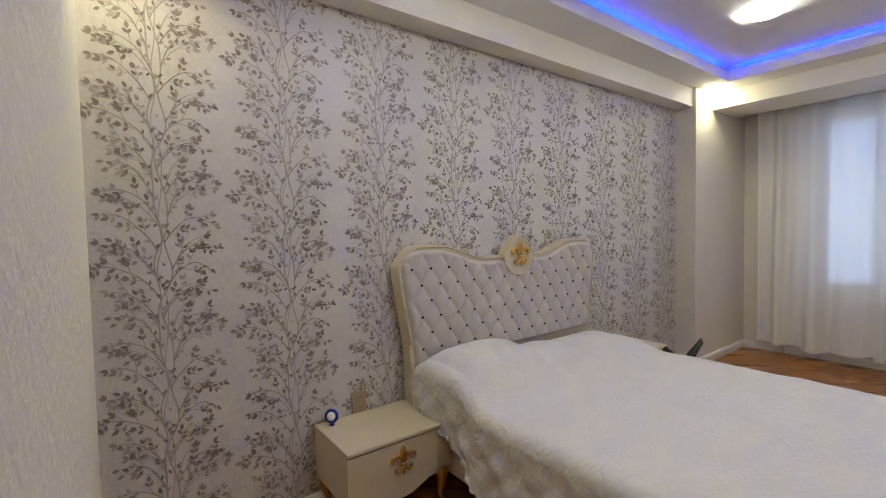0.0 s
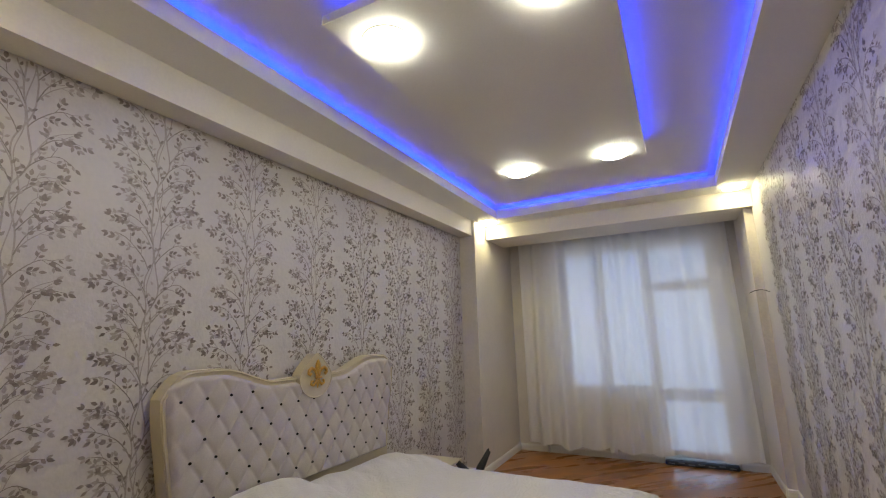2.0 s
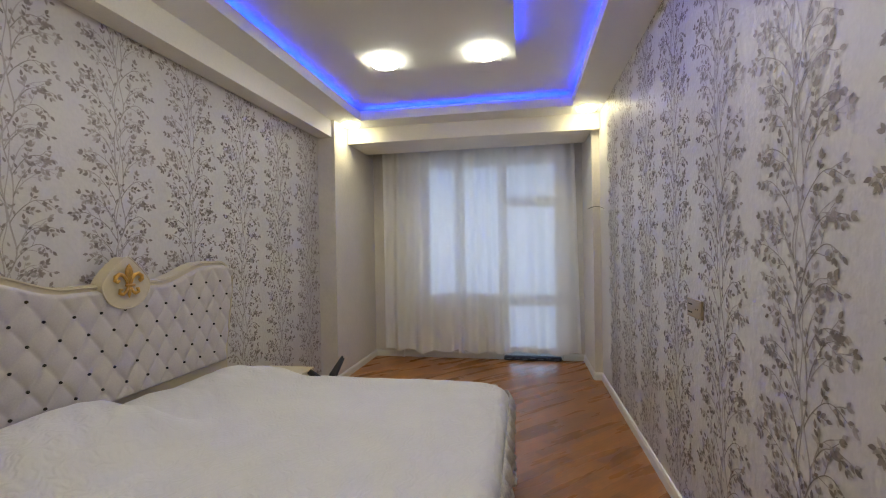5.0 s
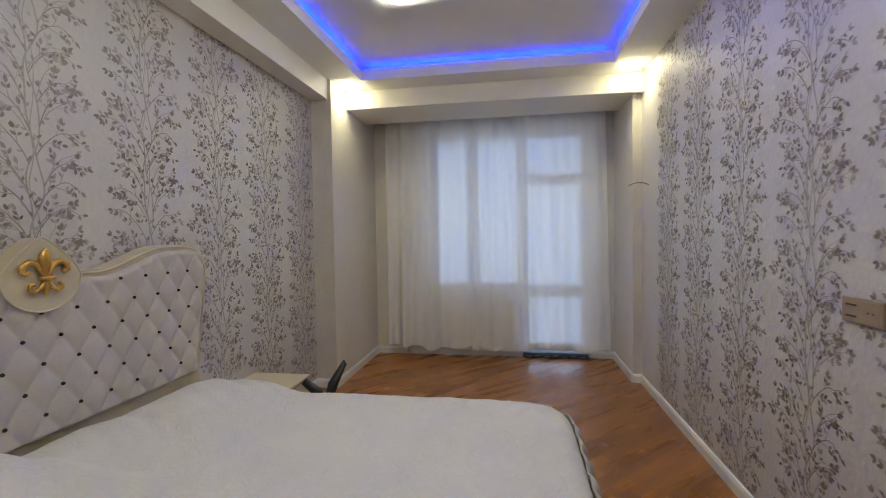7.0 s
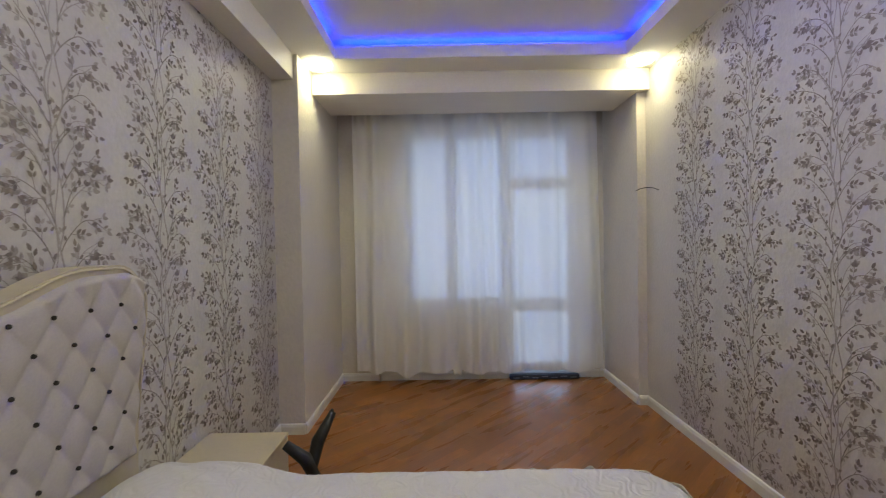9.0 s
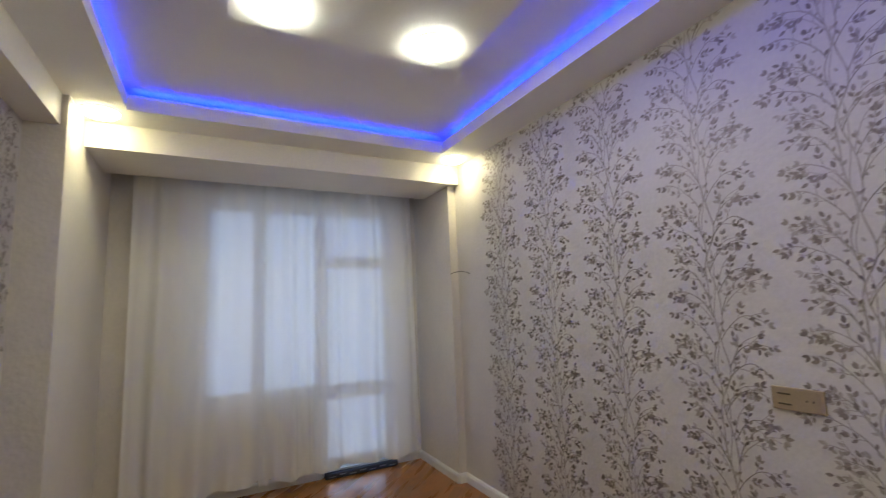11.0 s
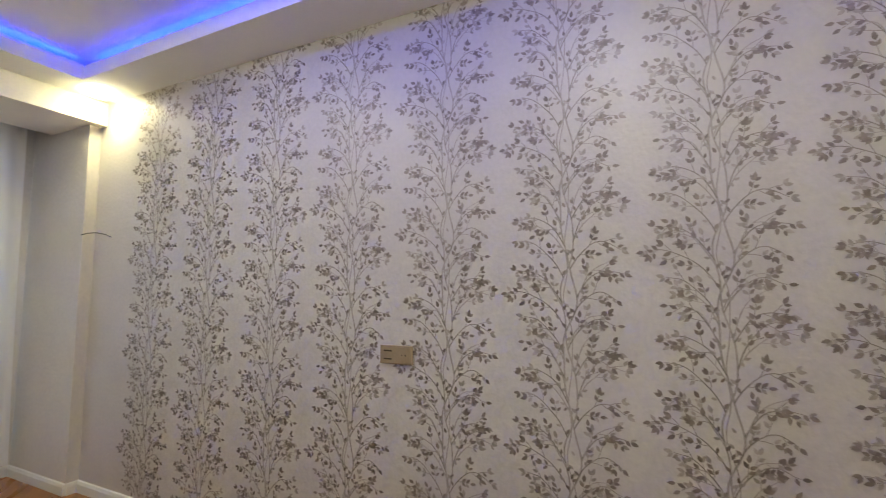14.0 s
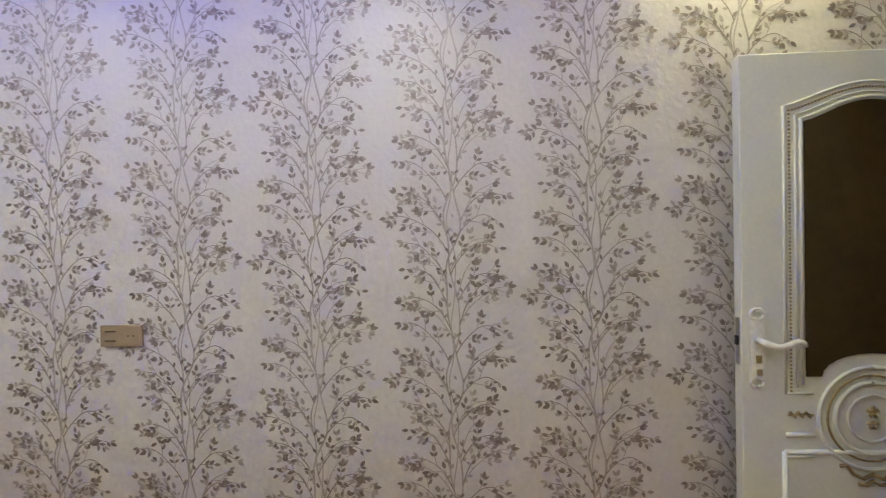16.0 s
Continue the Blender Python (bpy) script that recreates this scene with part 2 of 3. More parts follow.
def boxes(*rows, bevel=0.0):
    bm = bmesh.new()
    for r in rows:
        box(bm, *r, bevel=bevel)
    return bm


# ---- setting ----
T = 0.15
TOP = 2.85
paper_label = "pearly greige wallpaper wall with grey-brown leafy vine stripes"
wall_west = structure("wall_west", boxes((-T, 0, SY - T, BACK + 0.3, 0, TOP)), PAPER, paper_label, "wall")
wall_east = structure("wall_east", boxes((W, W + T, NY - T, BACK + 0.3, 0, TOP)), PAPER, paper_label, "wall")
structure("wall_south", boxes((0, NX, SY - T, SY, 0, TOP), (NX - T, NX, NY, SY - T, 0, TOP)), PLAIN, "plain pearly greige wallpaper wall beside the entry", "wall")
structure("wall_entry", boxes((NX - T, 1.84, NY - T, NY, 0, TOP), (2.70, W, NY - T, NY, 0, TOP), (1.84, 2.70, NY - T, NY, 2.02, TOP)), PAPER, "plain wallpaper wall with the entry doorway", "wall")
structure("hall", boxes((1.4, 1.5, NY - 1.2, NY - T, 0, TOP), (W, W + 0.1, NY - 1.2, NY - T, 0, TOP), (1.5, W, NY - 1.3, NY - 1.2, 0, TOP), (1.5, W, NY - 1.2, NY - T, 2.5, 2.6), (1.5, W, NY - 1.2, NY - T, -0.1, 0)), PAPER, "plain wall of the hallway behind the door", "wall")
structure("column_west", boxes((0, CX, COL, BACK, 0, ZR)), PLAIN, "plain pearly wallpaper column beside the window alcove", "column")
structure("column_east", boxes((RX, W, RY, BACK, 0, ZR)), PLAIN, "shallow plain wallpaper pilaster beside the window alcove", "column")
structure("soffit", boxes((0, SOF, SY, COL, ZS - 0.008, ZR)), CREAMPAINT, "painted boxed soffit running along the bed wall", "soffit")
structure("beam", boxes((CX, W, BY, 4.97, ZS, ZR)), CREAMPAINT, "painted beam across the head of the window alcove", "beam")

# window wall with the openings for the window and the balcony door
WX0, WX1, WZ0, WZ1 = 0.82, 1.775, 0.717, 2.368
DX0, DX1 = 1.775, 2.447
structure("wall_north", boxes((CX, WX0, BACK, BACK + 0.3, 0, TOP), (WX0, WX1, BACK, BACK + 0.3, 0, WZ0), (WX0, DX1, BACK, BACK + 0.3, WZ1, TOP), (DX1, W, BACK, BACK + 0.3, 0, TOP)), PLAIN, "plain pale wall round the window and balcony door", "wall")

ceil = boxes((-T, W + T, NY - T, BACK + 0.3, ZR + 0.004, TOP + 0.1),
             (SOF, HX0, SY, BY, ZB, ZB + 0.086), (HX1, W, SY, BY, ZB, ZB + 0.086), (HX0, HX1, HY1, BY, ZB, ZB + 0.086), (HX0, HX1, SY, HY0, ZB, ZB + 0.086),
             (SOF, HX0 - 0.09, SY, BY, ZB + 0.086, ZR + 0.003), (HX1 + 0.09, W, SY, BY, ZB + 0.086, ZR + 0.003),
             (HX0 - 0.09, HX1 + 0.09, HY1 + 0.09, BY, ZB + 0.086, ZR + 0.003), (HX0 - 0.09, HX1 + 0.09, SY, HY0 - 0.09, ZB + 0.086, ZR + 0.003),
             (NX, W, NY, SY, ZB, ZR + 0.003), (CX, RX, 4.97, BACK, 2.665, ZR),
             (PX0, PX1, PY0, PY1, ZP, ZP + 0.04), (PX0 + 0.07, PX1 - 0.07, PY0 + 0.07, PY1 - 0.07, ZP + 0.04, ZR + 0.003))
structure("ceiling", ceil, PAINT, "white plasterboard ceiling with a recessed blue-lit cove and central panel", "ceiling")


def skirting(points, depth=0.014, height=0.075):
    """Baseboard along floor points, the room on the left of the way."""
    bm = bmesh.new()
    for a, b in zip(points, points[1:]):
        a, b = Vector((*a, 0)), Vector((*b, 0))
        d = (b - a).normalized()
        n = Vector((-d.y, d.x, 0))
        a, b = a - d * 0.0, b + d * 0.0
        prof = ((0, 0), (depth, 0), (depth, height * 0.7), (depth * 0.55, height * 0.93), (0, height))
        va = [bm.verts.new(a + n * u + Vector((0, 0, v))) for u, v in prof]
        vb = [bm.verts.new(b + n * u + Vector((0, 0, v))) for u, v in prof]
        for i in range(5):
            bm.faces.new((va[i], va[(i + 1) % 5], vb[(i + 1) % 5], vb[i]))
        bm.faces.new(va)
        bm.faces.new(list(reversed(vb)))
    return bm


structure("baseboard", skirting([(W, NY), (W, RY), (RX, RY), (RX, BACK), (2.46, BACK)]), TRIM, "white moulded baseboard along the walls", "baseboard")
structure("baseboard", skirting([(1.76, BACK), (CX, BACK), (CX, COL), (0, COL), (0, SY), (NX, SY), (NX, NY)]), TRIM, "white moulded baseboard along the walls", "baseboard")
structure("floor", boxes((-T, W + T, NY - T, BACK + 0.3, -0.12, -0.0012)), JOINT, "glossy brown parquet floor laid diagonally", "floor")
floor = bpy.data.objects["floor"]

# plain overcast distance outside the window
structure("backdrop", boxes((-3.5, 6.5, 7.4, 7.45, -2, 6)), DAY, "pale blue overcast sky outside the window", "backdrop")


# ---- window, balcony door ----
def framed_pane(parent, x0, x1, z0, z1, y, fw=0.05):
    part("window_frame", boxes((x0, x0 + fw, y, y + 0.06, z0, z1), (x1 - fw, x1, y, y + 0.06, z0, z1), (x0 + fw, x1 - fw, y, y + 0.06, z0, z0 + fw), (x0 + fw, x1 - fw, y, y + 0.06, z1 - fw, z1), bevel=0.004), PVC, parent)
    g = part("pane", boxes((x0 + fw, x1 - fw, y + 0.025, y + 0.035, z0 + fw, z1 - fw)), GLASS, parent)
    g.visible_shadow = False


window = tagged(new("window_1"), "white plastic two-pane window behind the sheer curtain", "window", kind="structure")
framed_pane(window, WX0, 1.252, WZ0, WZ1, 5.30)
framed_pane(window, 1.254, WX1, WZ0, WZ1, 5.30)
part("window_sill", boxes((WX0, WX1, 5.22, 5.298, WZ0 - 0.001, WZ0 + 0.03)), PVC, window)
balcony = tagged(new("door_1"), "white plastic glazed balcony door behind the sheer curtain", "door", kind="structure")
framed_pane(balcony, DX0 + 0.002, DX1, 1.88, WZ1, 5.30)
framed_pane(balcony, DX0 + 0.002, DX1, 0.687, 1.878, 5.30, 0.062)
framed_pane(balcony, DX0 + 0.002, DX1, 0.05, 0.685, 5.30, 0.062)
part("threshold", boxes((DX0 + 0.002, DX1, 5.24, 5.36, 0, 0.048)), PVC, balcony)

# ---- curtain ----
rnd = random.Random(5)


def fold(s):
    return 0.036 * math.sin(s * 47 + 1.5 * math.sin(s * 6)) + 0.018 * math.sin(s * 97 + 1.3 + 2 * math.sin(s * 11)) + 0.018 * math.sin(s * 21 + 0.4)


cols = []
for i in range(241):
    s = i / 240
    col = []
    for j in range(25):
        h = j / 24
        x = 0.343 + 2.258 * s + (1 - h) * 0.065 * (s - 0.1) ** 3
        hem = 0.110 + 0.012 * math.sin(s * 19) + 0.012 * math.sin(s * 47 + 1)
        z = hem + (2.63 - hem) * h
        y = 5.075 + fold(s + 0.004 * math.sin(h * 5 + s * 9)) * (0.75 + 0.35 * (1 - h)) - 0.012 * (1 - h)
        col.append((x, y, z))
    cols.append(col)
bm = bmesh.new()
sheet(bm, cols)
curtain = thing("curtain", "sheer ivory voile curtain hanging in soft folds before the window", "curtain", at=(0, 0, 0))
part("cloth", bm, SHEER, curtain, smooth=True)
bm = bmesh.new()
sheet(bm, [[(x, y - 0.002, z) for x, y, z in c[:2]] for c in cols])
for v in bm.verts:
    if v.co.z > 0.13:
        v.co.z = v.co.z - 0.06
part("hem", bm, SHEER, curtain, "double sewn hem", smooth=True)
part("rail", boxes((CX + 0.02, RX - 0.02, 5.06, 5.09, 2.632, 2.664)), TRIM, curtain, "white curtain rail")

# ---- ceiling lights ----
def downlight(x, y, z, r, lit, label, group):
    t = thing("downlight", label, "ceiling light", group, (x, y, z))
    bm = bmesh.new()
    lathe(bm, [(r * 1.03, 0.0), (r * 1.03, -0.003), (r * 1.0, -0.005), (r * 0.98, -0.003), (r * 0.98, 0.0)], lambda a, b, h: (a, b, h), 32)
    part("rim", bm, TRIM, t)
    bm = bmesh.new()
    lathe(bm, [(r * 0.97, -0.002), (r * 0.96, -0.13 * r), (r * 0.86, -0.25 * r), (r * 0.5, -0.33 * r), (0.0006, -0.35 * r)], lambda a, b, h: (a, b, h), 32)
    part("diffuser", bm, lit, t, "glowing warm white diffuser", smooth=True)
    return t


for x in (1.083, 1.785):
    for y in (1.085, 2.88):
        downlight(x, y, ZP, 0.104, LAMP, "round warm white downlight set in the central ceiling panel", "panel downlights")
for x, y in ((0.285, 4.225), (2.627, 4.225), (0.285, -0.27), (2.627, -0.27)):
    lamp = downlight(x, y, ZB, 0.095, SPOT, "small round warm spotlight in the ceiling border", "corner spotlights")
    beam = bpy.data.lights.new("bulb", "SPOT")
    beam.energy, beam.color, beam.spot_size, beam.spot_blend, beam.shadow_soft_size = BEAM_W, SPOT_TINT, math.radians(150), 1.0, 0.04
    bulb = new("bulb", beam)
    bulb.parent = lamp
    bulb.location = (0, 0, -0.07)

# ---- bed ----
bed = thing("bed", "ivory tufted bed with a cream carved headboard and gold crest", "bed", at=(0, 0, 0))
BC = 1.704


def crest(y):
    """Height of the headboard's top edge."""
    d = abs(y - BC)
    shoulder = 1.186 + 0.086 * (0.5 - 0.5 * math.cos(math.pi * min(1, max(0, (d - 0.24) / 0.36))))
    if d > 0.715:
        shoulder -= 0.11 * ((d - 0.715) / 0.145) ** 2.4
    return shoulder


def side(z):
    """Half width of the headboard at a height."""
    k = min(1, max(0, (1.18 - z) / 0.55))
    return 0.860 - 0.070 * (k * k * (3 - 2 * k))


n = 64
top = [(BC + 0.860 * (i / n * 2 - 1), crest(BC + 0.860 * (i / n * 2 - 1))) for i in range(n + 1)]
outline = [(BC - side(z), z) for z in (0.04, 0.3, 0.6, 0.75, 0.9, 1.0, 1.1)] + top + [(BC + side(z), z) for z in (1.1, 1.0, 0.9, 0.75, 0.6, 0.3, 0.04)]
bm = bmesh.new()
prism(bm, outline, lambda u, v, d: (0.02 + d, u, v), 0.075)
part("headboard_frame", bm, CREAM, bed, "cream lacquered frame with a wavy top")
# raised rim of the frame
bm = bmesh.new()
rim = [(0.098, u + (0.009 if u < BC else -0.009), v - 0.010) for u, v in outline[3:-3]]
tube(bm, rim, 0.0045, 8)
part("rim", bm, CREAM, bed, smooth=True)

# tufted panel
DY, DZ, BZ, BY0 = 0.124, 0.0875, 1.144, 1.913


def tuft(y, z):
    u = (y - BY0) / DY + (z - BZ) / (2 * DZ)
    v = (y - BY0) / DY - (z - BZ) / (2 * DZ)
    a, b = abs(math.sin(math.pi * u)), abs(math.sin(math.pi * v))
    return 0.0135 * (0.25 * min(1, 2.2 * min(a, b)) + 0.75 * (a * b) ** 0.7)


def panel_top(y):
    return crest(y) - 0.028


bm = bmesh.new()
cols = []
NYP, NZP = 200, 90
for i in range(NYP + 1):
    s = i / NYP * 2 - 1
    col = []
    for j in range(NZP + 1):
        k = j / NZP
        y = BC + s * 0.815
        z = 0.625 + (panel_top(y) - 0.625) * k
        y = BC + s * (side(z) - 0.022)
        edge = min(1, min(1 - abs(s), 0.5 - abs(k - 0.5)) / 0.03)
        edge = math.sin(edge * math.pi / 2)
        col.append((0.096 + edge * (0.014 + tuft(y, z)), y, z))
    cols.append(col)
sheet(bm, cols)
part("headboard_panel", bm, VELVET, bed, "diamond-tufted ivory velvet panel", smooth=True)
bm = bmesh.new()
lathe(bm, [(0.0068, 0), (0.0068, 0.004), (0.005, 0.0075), (0.001, 0.009)], lambda a, b, h: (h, a, b), 8)
button_mesh = mesh("button", bm, CRYSTAL, True)
for row in range(-6, 2):
    z = BZ + row * DZ
    for k in range(-9, 7):
        y = BY0 + k * DY + (DY / 2 if row % 2 else 0)
        d = abs(y - BC)
        if d > side(z) - 0.055 or z > panel_top(y) - 0.025 or z < 0.66 or (d < 0.145 and z > 1.06):
            continue
        b = new("button", button_mesh)
        b.parent = bed
        b.location = (0.112, y, z)

# crest medallion with a fleur-de-lis
bm = bmesh.new()
med = []
for i in range(48):
    a = 2 * math.pi * i / 48
    y, z = 0.131 * math.sin(a), 0.119 * math.cos(a)
    if z > 0:
        y *= 1 - 0.60 * (z / 0.119) ** 1.3
        z *= 1.10
    med.append((BC + 0.024 + y, 1.18 + z))
prism(bm, med, lambda u, v, d: (0.06 + d, u, v), 0.067)
part("medallion", bm, CREAM, bed, "cream crest plate")
bm = bmesh.new()
tube(bm, [(0.127, u, v) for u, v in med + med[:1]], 0.0035, 8)
part("medallion_rim", bm, CREAM, bed, smooth=True)


def fleur(name, parent, size, y0, z0, x0, label):
    """A fleur-de-lis of that height, facing +x, as one relief."""
    k = size / 0.17
    bm = bmesh.new()

    def pt(u, v, d=0.0):
        return (x0 + d * k, y0 + u * k, z0 + v * k)
    tube(bm, [pt(0, -0.01), pt(0, 0.02), pt(0, 0.045), pt(0, 0.065), pt(0, 0.082), pt(0, 0.092)], [0.009 * k, 0.015 * k, 0.022 * k, 0.020 * k, 0.011 * k, 0.002 * k], 10, 0.55)
    for s in (-1, 1):
        tube(bm, [pt(s * 0.008, -0.015), pt(s * 0.016, 0.015), pt(s * 0.032, 0.036), pt(s * 0.055, 0.042), pt(s * 0.074, 0.030), pt(s * 0.077, 0.012), pt(s * 0.064, 0.004), pt(s * 0.056, 0.014, 0.004)],
             [0.006 * k, 0.008 * k, 0.010 * k, 0.011 * k, 0.011 * k, 0.010 * k, 0.009 * k, 0.007 * k], 8, 0.8)
        tube(bm, [pt(s * 0.006, -0.02), pt(s * 0.018, -0.045), pt(s * 0.036, -0.058), pt(s * 0.054, -0.05), pt(s * 0.052, -0.034), pt(s * 0.040, -0.034, 0.004)],
             [0.006 * k, 0.008 * k, 0.009 * k, 0.009 * k, 0.008 * k, 0.006 * k], 8, 0.8)
    tube(bm, [pt(0, -0.015), pt(0, -0.045), pt(0, -0.062), pt(0, -0.077)], [0.007 * k, 0.012 * k, 0.009 * k, 0.002 * k], 8, 0.6)
    tube(bm, [pt(-0.024, -0.014, 0.006), pt(0.024, -0.014, 0.006)], 0.007 * k, 8)
    return part(name, bm, GOLD, parent, label, smooth=True)


fleur("crest", bed, 0.165, BC + 0.024, 1.188, 0.138, "gilded fleur-de-lis crest")
part("side_rail", boxes((0.09, 1.89, 0.955, 0.985, 0.14, 0.36), bevel=0.006), CREAM, bed)
part("side_rail", boxes((0.09, 1.89, 2.42, 2.45, 0.14, 0.36), bevel=0.006), CREAM, bed)
part("foot_rail", boxes((1.87, 1.90, 0.955, 2.45, 0.10, 0.40), bevel=0.006), CREAM, bed)
part("mattress", boxes((0.13, 1.86, 0.985, 2.42, 0.30, 0.50), bevel=0.03), VELVET, bed, "ivory mattress")
for x, y in ((1.86, 0.995), (1.86, 2.41)):
    part("leg", boxes((x - 0.03, x + 0.03, y - 0.03, y + 0.03, 0, 0.14), bevel=0.008), CREAM, bed)

# bedspread, draped over the mattress and pillows
bedspread = thing("bedspread", "ivory plush bedspread with embossed scrolls draped over bed and pillows", "bedspread", at=(0, 0, 0))
XE, YA, YB, ZT, RR, CORNER = 1.86, 0.965, 2.455, 0.545, 0.07, 0.12


def bump_at(x, y):
    near = 0.21 * math.exp(-(((x - 0.33) / 0.26) ** 4) - (((y - 1.235) / 0.36) ** 4))
    far = 0.095 * math.exp(-(((x - 0.34) / 0.24) ** 4) - (((y - 2.20) / 0.30) ** 4))
    mid = 0.085 * math.exp(-(((x - 0.25) / 0.22) ** 4) - (((y - 1.745) / 0.35) ** 2))
    z = max(near, far, mid) * 0.7 + (near + far + mid) * 0.3 * 0.55
    z += 0.006 * noise.noise((x * 3, y * 3, 0)) + 0.004 * noise.noise((x * 9, y * 7, 3))
    z += 0.016 * math.exp(-((x - 0.36) / 0.2) ** 2) * noise.noise((x * 4, y * 12 + x * 7, 7))
    return z


def drape(s, t):
    x, y = min(s, XE), min(max(t, YA), YB)
    cx, cy = XE - CORNER, min(max(t, YA + CORNER), YB - CORNER)
    if s > cx and cy != t:
        far = math.hypot(s - cx, t - cy)
        if far > CORNER:
            x, y = cx + (s - cx) / far * CORNER, cy + (t - cy) / far * CORNER
        else:
            x, y = s, t
    a, b = s - x, t - y
    L = math.hypot(a, b)
    z = ZT + bump_at(x, y)
    if L > 0:
        da, db = a / L, b / L
        arc = RR * math.pi / 2
        if L < arc:
            out, drop = RR * math.sin(L / RR), RR * (1 - math.cos(L / RR))
        else:
            out, drop = RR + 0.04 * (L - arc), RR + (L - arc)
            wob = min(1, (L - arc) / 0.15)
            out += wob * (0.012 * math.sin((s + t) * 23 + 2 * math.sin(t * 7)) + 0.007 * math.sin((s - t) * 41))
        relief = min(1, L / 0.06) * 0.0024 * (1 - 2.2 * abs(noise.noise((s * 24, t * 24, 1.5))) + 0.6 * noise.noise((s * 44, t * 44, 4)))
        out += relief
        x, y, z = x + da * out, y + db * out, z - drop + relief * 0.5
    return x, y, max(z, 0.05)


ss = [0.135 + (XE + 0.40 - 0.135) * i / 260 for i in range(261)]
cols = []
for s in ss:
    drop_near = 0.28 + 0.24 * min(1, max(0, (s - 0.15) / 1.1))
    lo, hi = YA - drop_near, YB + 0.10 + 0.30 * min(1, max(0, (s - 0.1) / 0.7))
    cols.append([drape(s, lo + (hi - lo) * j / 260) for j in range(261)])
bm = bmesh.new()
sheet(bm, cols)
ob = part("cloth", bm, SPREAD, bedspread, smooth=True)
mod = ob.modifiers.new("thick", "SOLIDIFY")
mod.thickness, mod.offset = 0.008, -1
bm = bmesh.new()
hem_line = [Vector(c[0]) for c in cols] + [Vector(p) for p in cols[-1][1:-1]] + [Vector(c[-1]) for c in reversed(cols)]
tube(bm, [p + Vector((0.004 * math.sin(i * 1.7), 0.005 * math.sin(i * 1.3), 0.006 * math.sin(i * 1.1))) for i, p in enumerate(hem_line)], [0.011 + 0.004 * math.sin(i * 0.9) for i in range(len(hem_line))], 6)
part("hem", bm, SPREAD, bedspread, "scalloped padded hem", smooth=True)

# lace ruffle round the foot end, standing off the drop in uneven puffs
foot_line = [(XE, YA + CORNER + (YB - YA - 2 * CORNER) * k / 120, 0.0) for k in range(121)]
foot_line = [(XE - CORNER + CORNER * math.cos(a), YA + CORNER + CORNER * math.sin(a), a) for a in (math.pi / 2 * (k / 24 - 1) for k in range(24))] + foot_line
foot_line += [(XE - CORNER + CORNER * math.cos(a), YB - CORNER + CORNER * math.sin(a), a) for a in (math.pi / 2 * k / 24 for k in range(1, 25))]
foot_line += [(XE - CORNER - 0.3 * k / 30, YB, math.pi / 2) for k in range(1, 31)]
cols = []
for i, (x, y, a) in enumerate(foot_line):
    puff = 0.5 + 0.5 * math.sin(i * 0.55 + 1.3 * math.sin(i * 0.13))
    small = 0.006 * noise.noise((i * 0.9, 0, 2))
    col = []
    for k in range(7):
        h = k / 6
        off = RR + 0.004 + (0.010 + 0.024 * puff) * math.sin(math.pi * min(1, h * 1.15)) ** 0.8 + small * (k % 2)
        z = ZT - RR * 0.55 - 0.135 * h + 0.016 * puff * (1 - h) + 0.012 * noise.noise((i * 0.35, h * 3, 5))
        col.append((x + math.cos(a) * off, y + math.sin(a) * off, z))
    cols.append(col)
bm = bmesh.new()
sheet(bm, cols)
ruffle = part("ruffle", bm, LACE, bedspread, "beige ruffled lace border", smooth=True)
mod = ruffle.modifiers.new("thick", "SOLIDIFY")
mod.thickness = 0.005

# ---- nightstands ----
def nightstand(y0, y1, label):
    t = thing("nightstand", label, "nightstand", "nightstands beside the bed", (0, 0, 0))
    x0, x1 = 0.016, 0.392
    part("top", boxes((x0, x1 + 0.006, y0, y1, 0.405, 0.422), bevel=0.004), CREAM, t)
    yc, hw = (y0 + y1) / 2, (y1 - y0) / 2
    bm = bmesh.new()
    low = [(yc + hw * (i / 24 * 2 - 1), 0.205 - 0.065 * (0.5 + 0.5 * math.cos(math.pi * min(1, abs(i / 24 * 2 - 1) / 0.85)))) for i in range(25)]
    prism(bm, low + [(y1, 0.398), (y0, 0.398)], lambda u, v, d: (x1 - d, u, v), 0.02)
    drawer = part("drawer_front", bm, CREAM, t, "cream drawer front with a curved apron")
    fleur("handle", drawer, 0.135, yc, 0.31, x1 + 0.006, "gilded fleur-de-lis pull")
    part("body", boxes((x0, x1 - 0.021, y0 + 0.004, y1 - 0.004, 0.17, 0.404)), CREAM, t)
    for x, sx in ((0.06, -1), (x1 - 0.04, 1)):
        for y, sy in ((y0 + 0.045, -1), (y1 - 0.045, 1)):
            bm = bmesh.new()
            tube(bm, [(x, y, 0.20), (x + 0.012 * sx, y + 0.010 * sy, 0.16), (x + 0.010 * sx, y + 0.008 * sy, 0.11), (x + 0.0 * sx, y, 0.06), (x + 0.012 * sx, y + 0.010 * sy, 0.02), (x + 0.026 * sx, y + 0.02 * sy, 0.016)],
                 [0.030, 0.031, 0.022, 0.014, 0.015, 0.013], 8)
            part("leg", bm, GOLD, t, "gilded cabriole leg", smooth=True)
    return t


nightstand(0.40, 0.942, "cream lacquered nightstand with gold fleur-de-lis pull")
nightstand(2.575, 3.106, "cream lacquered nightstand beyond the bed")

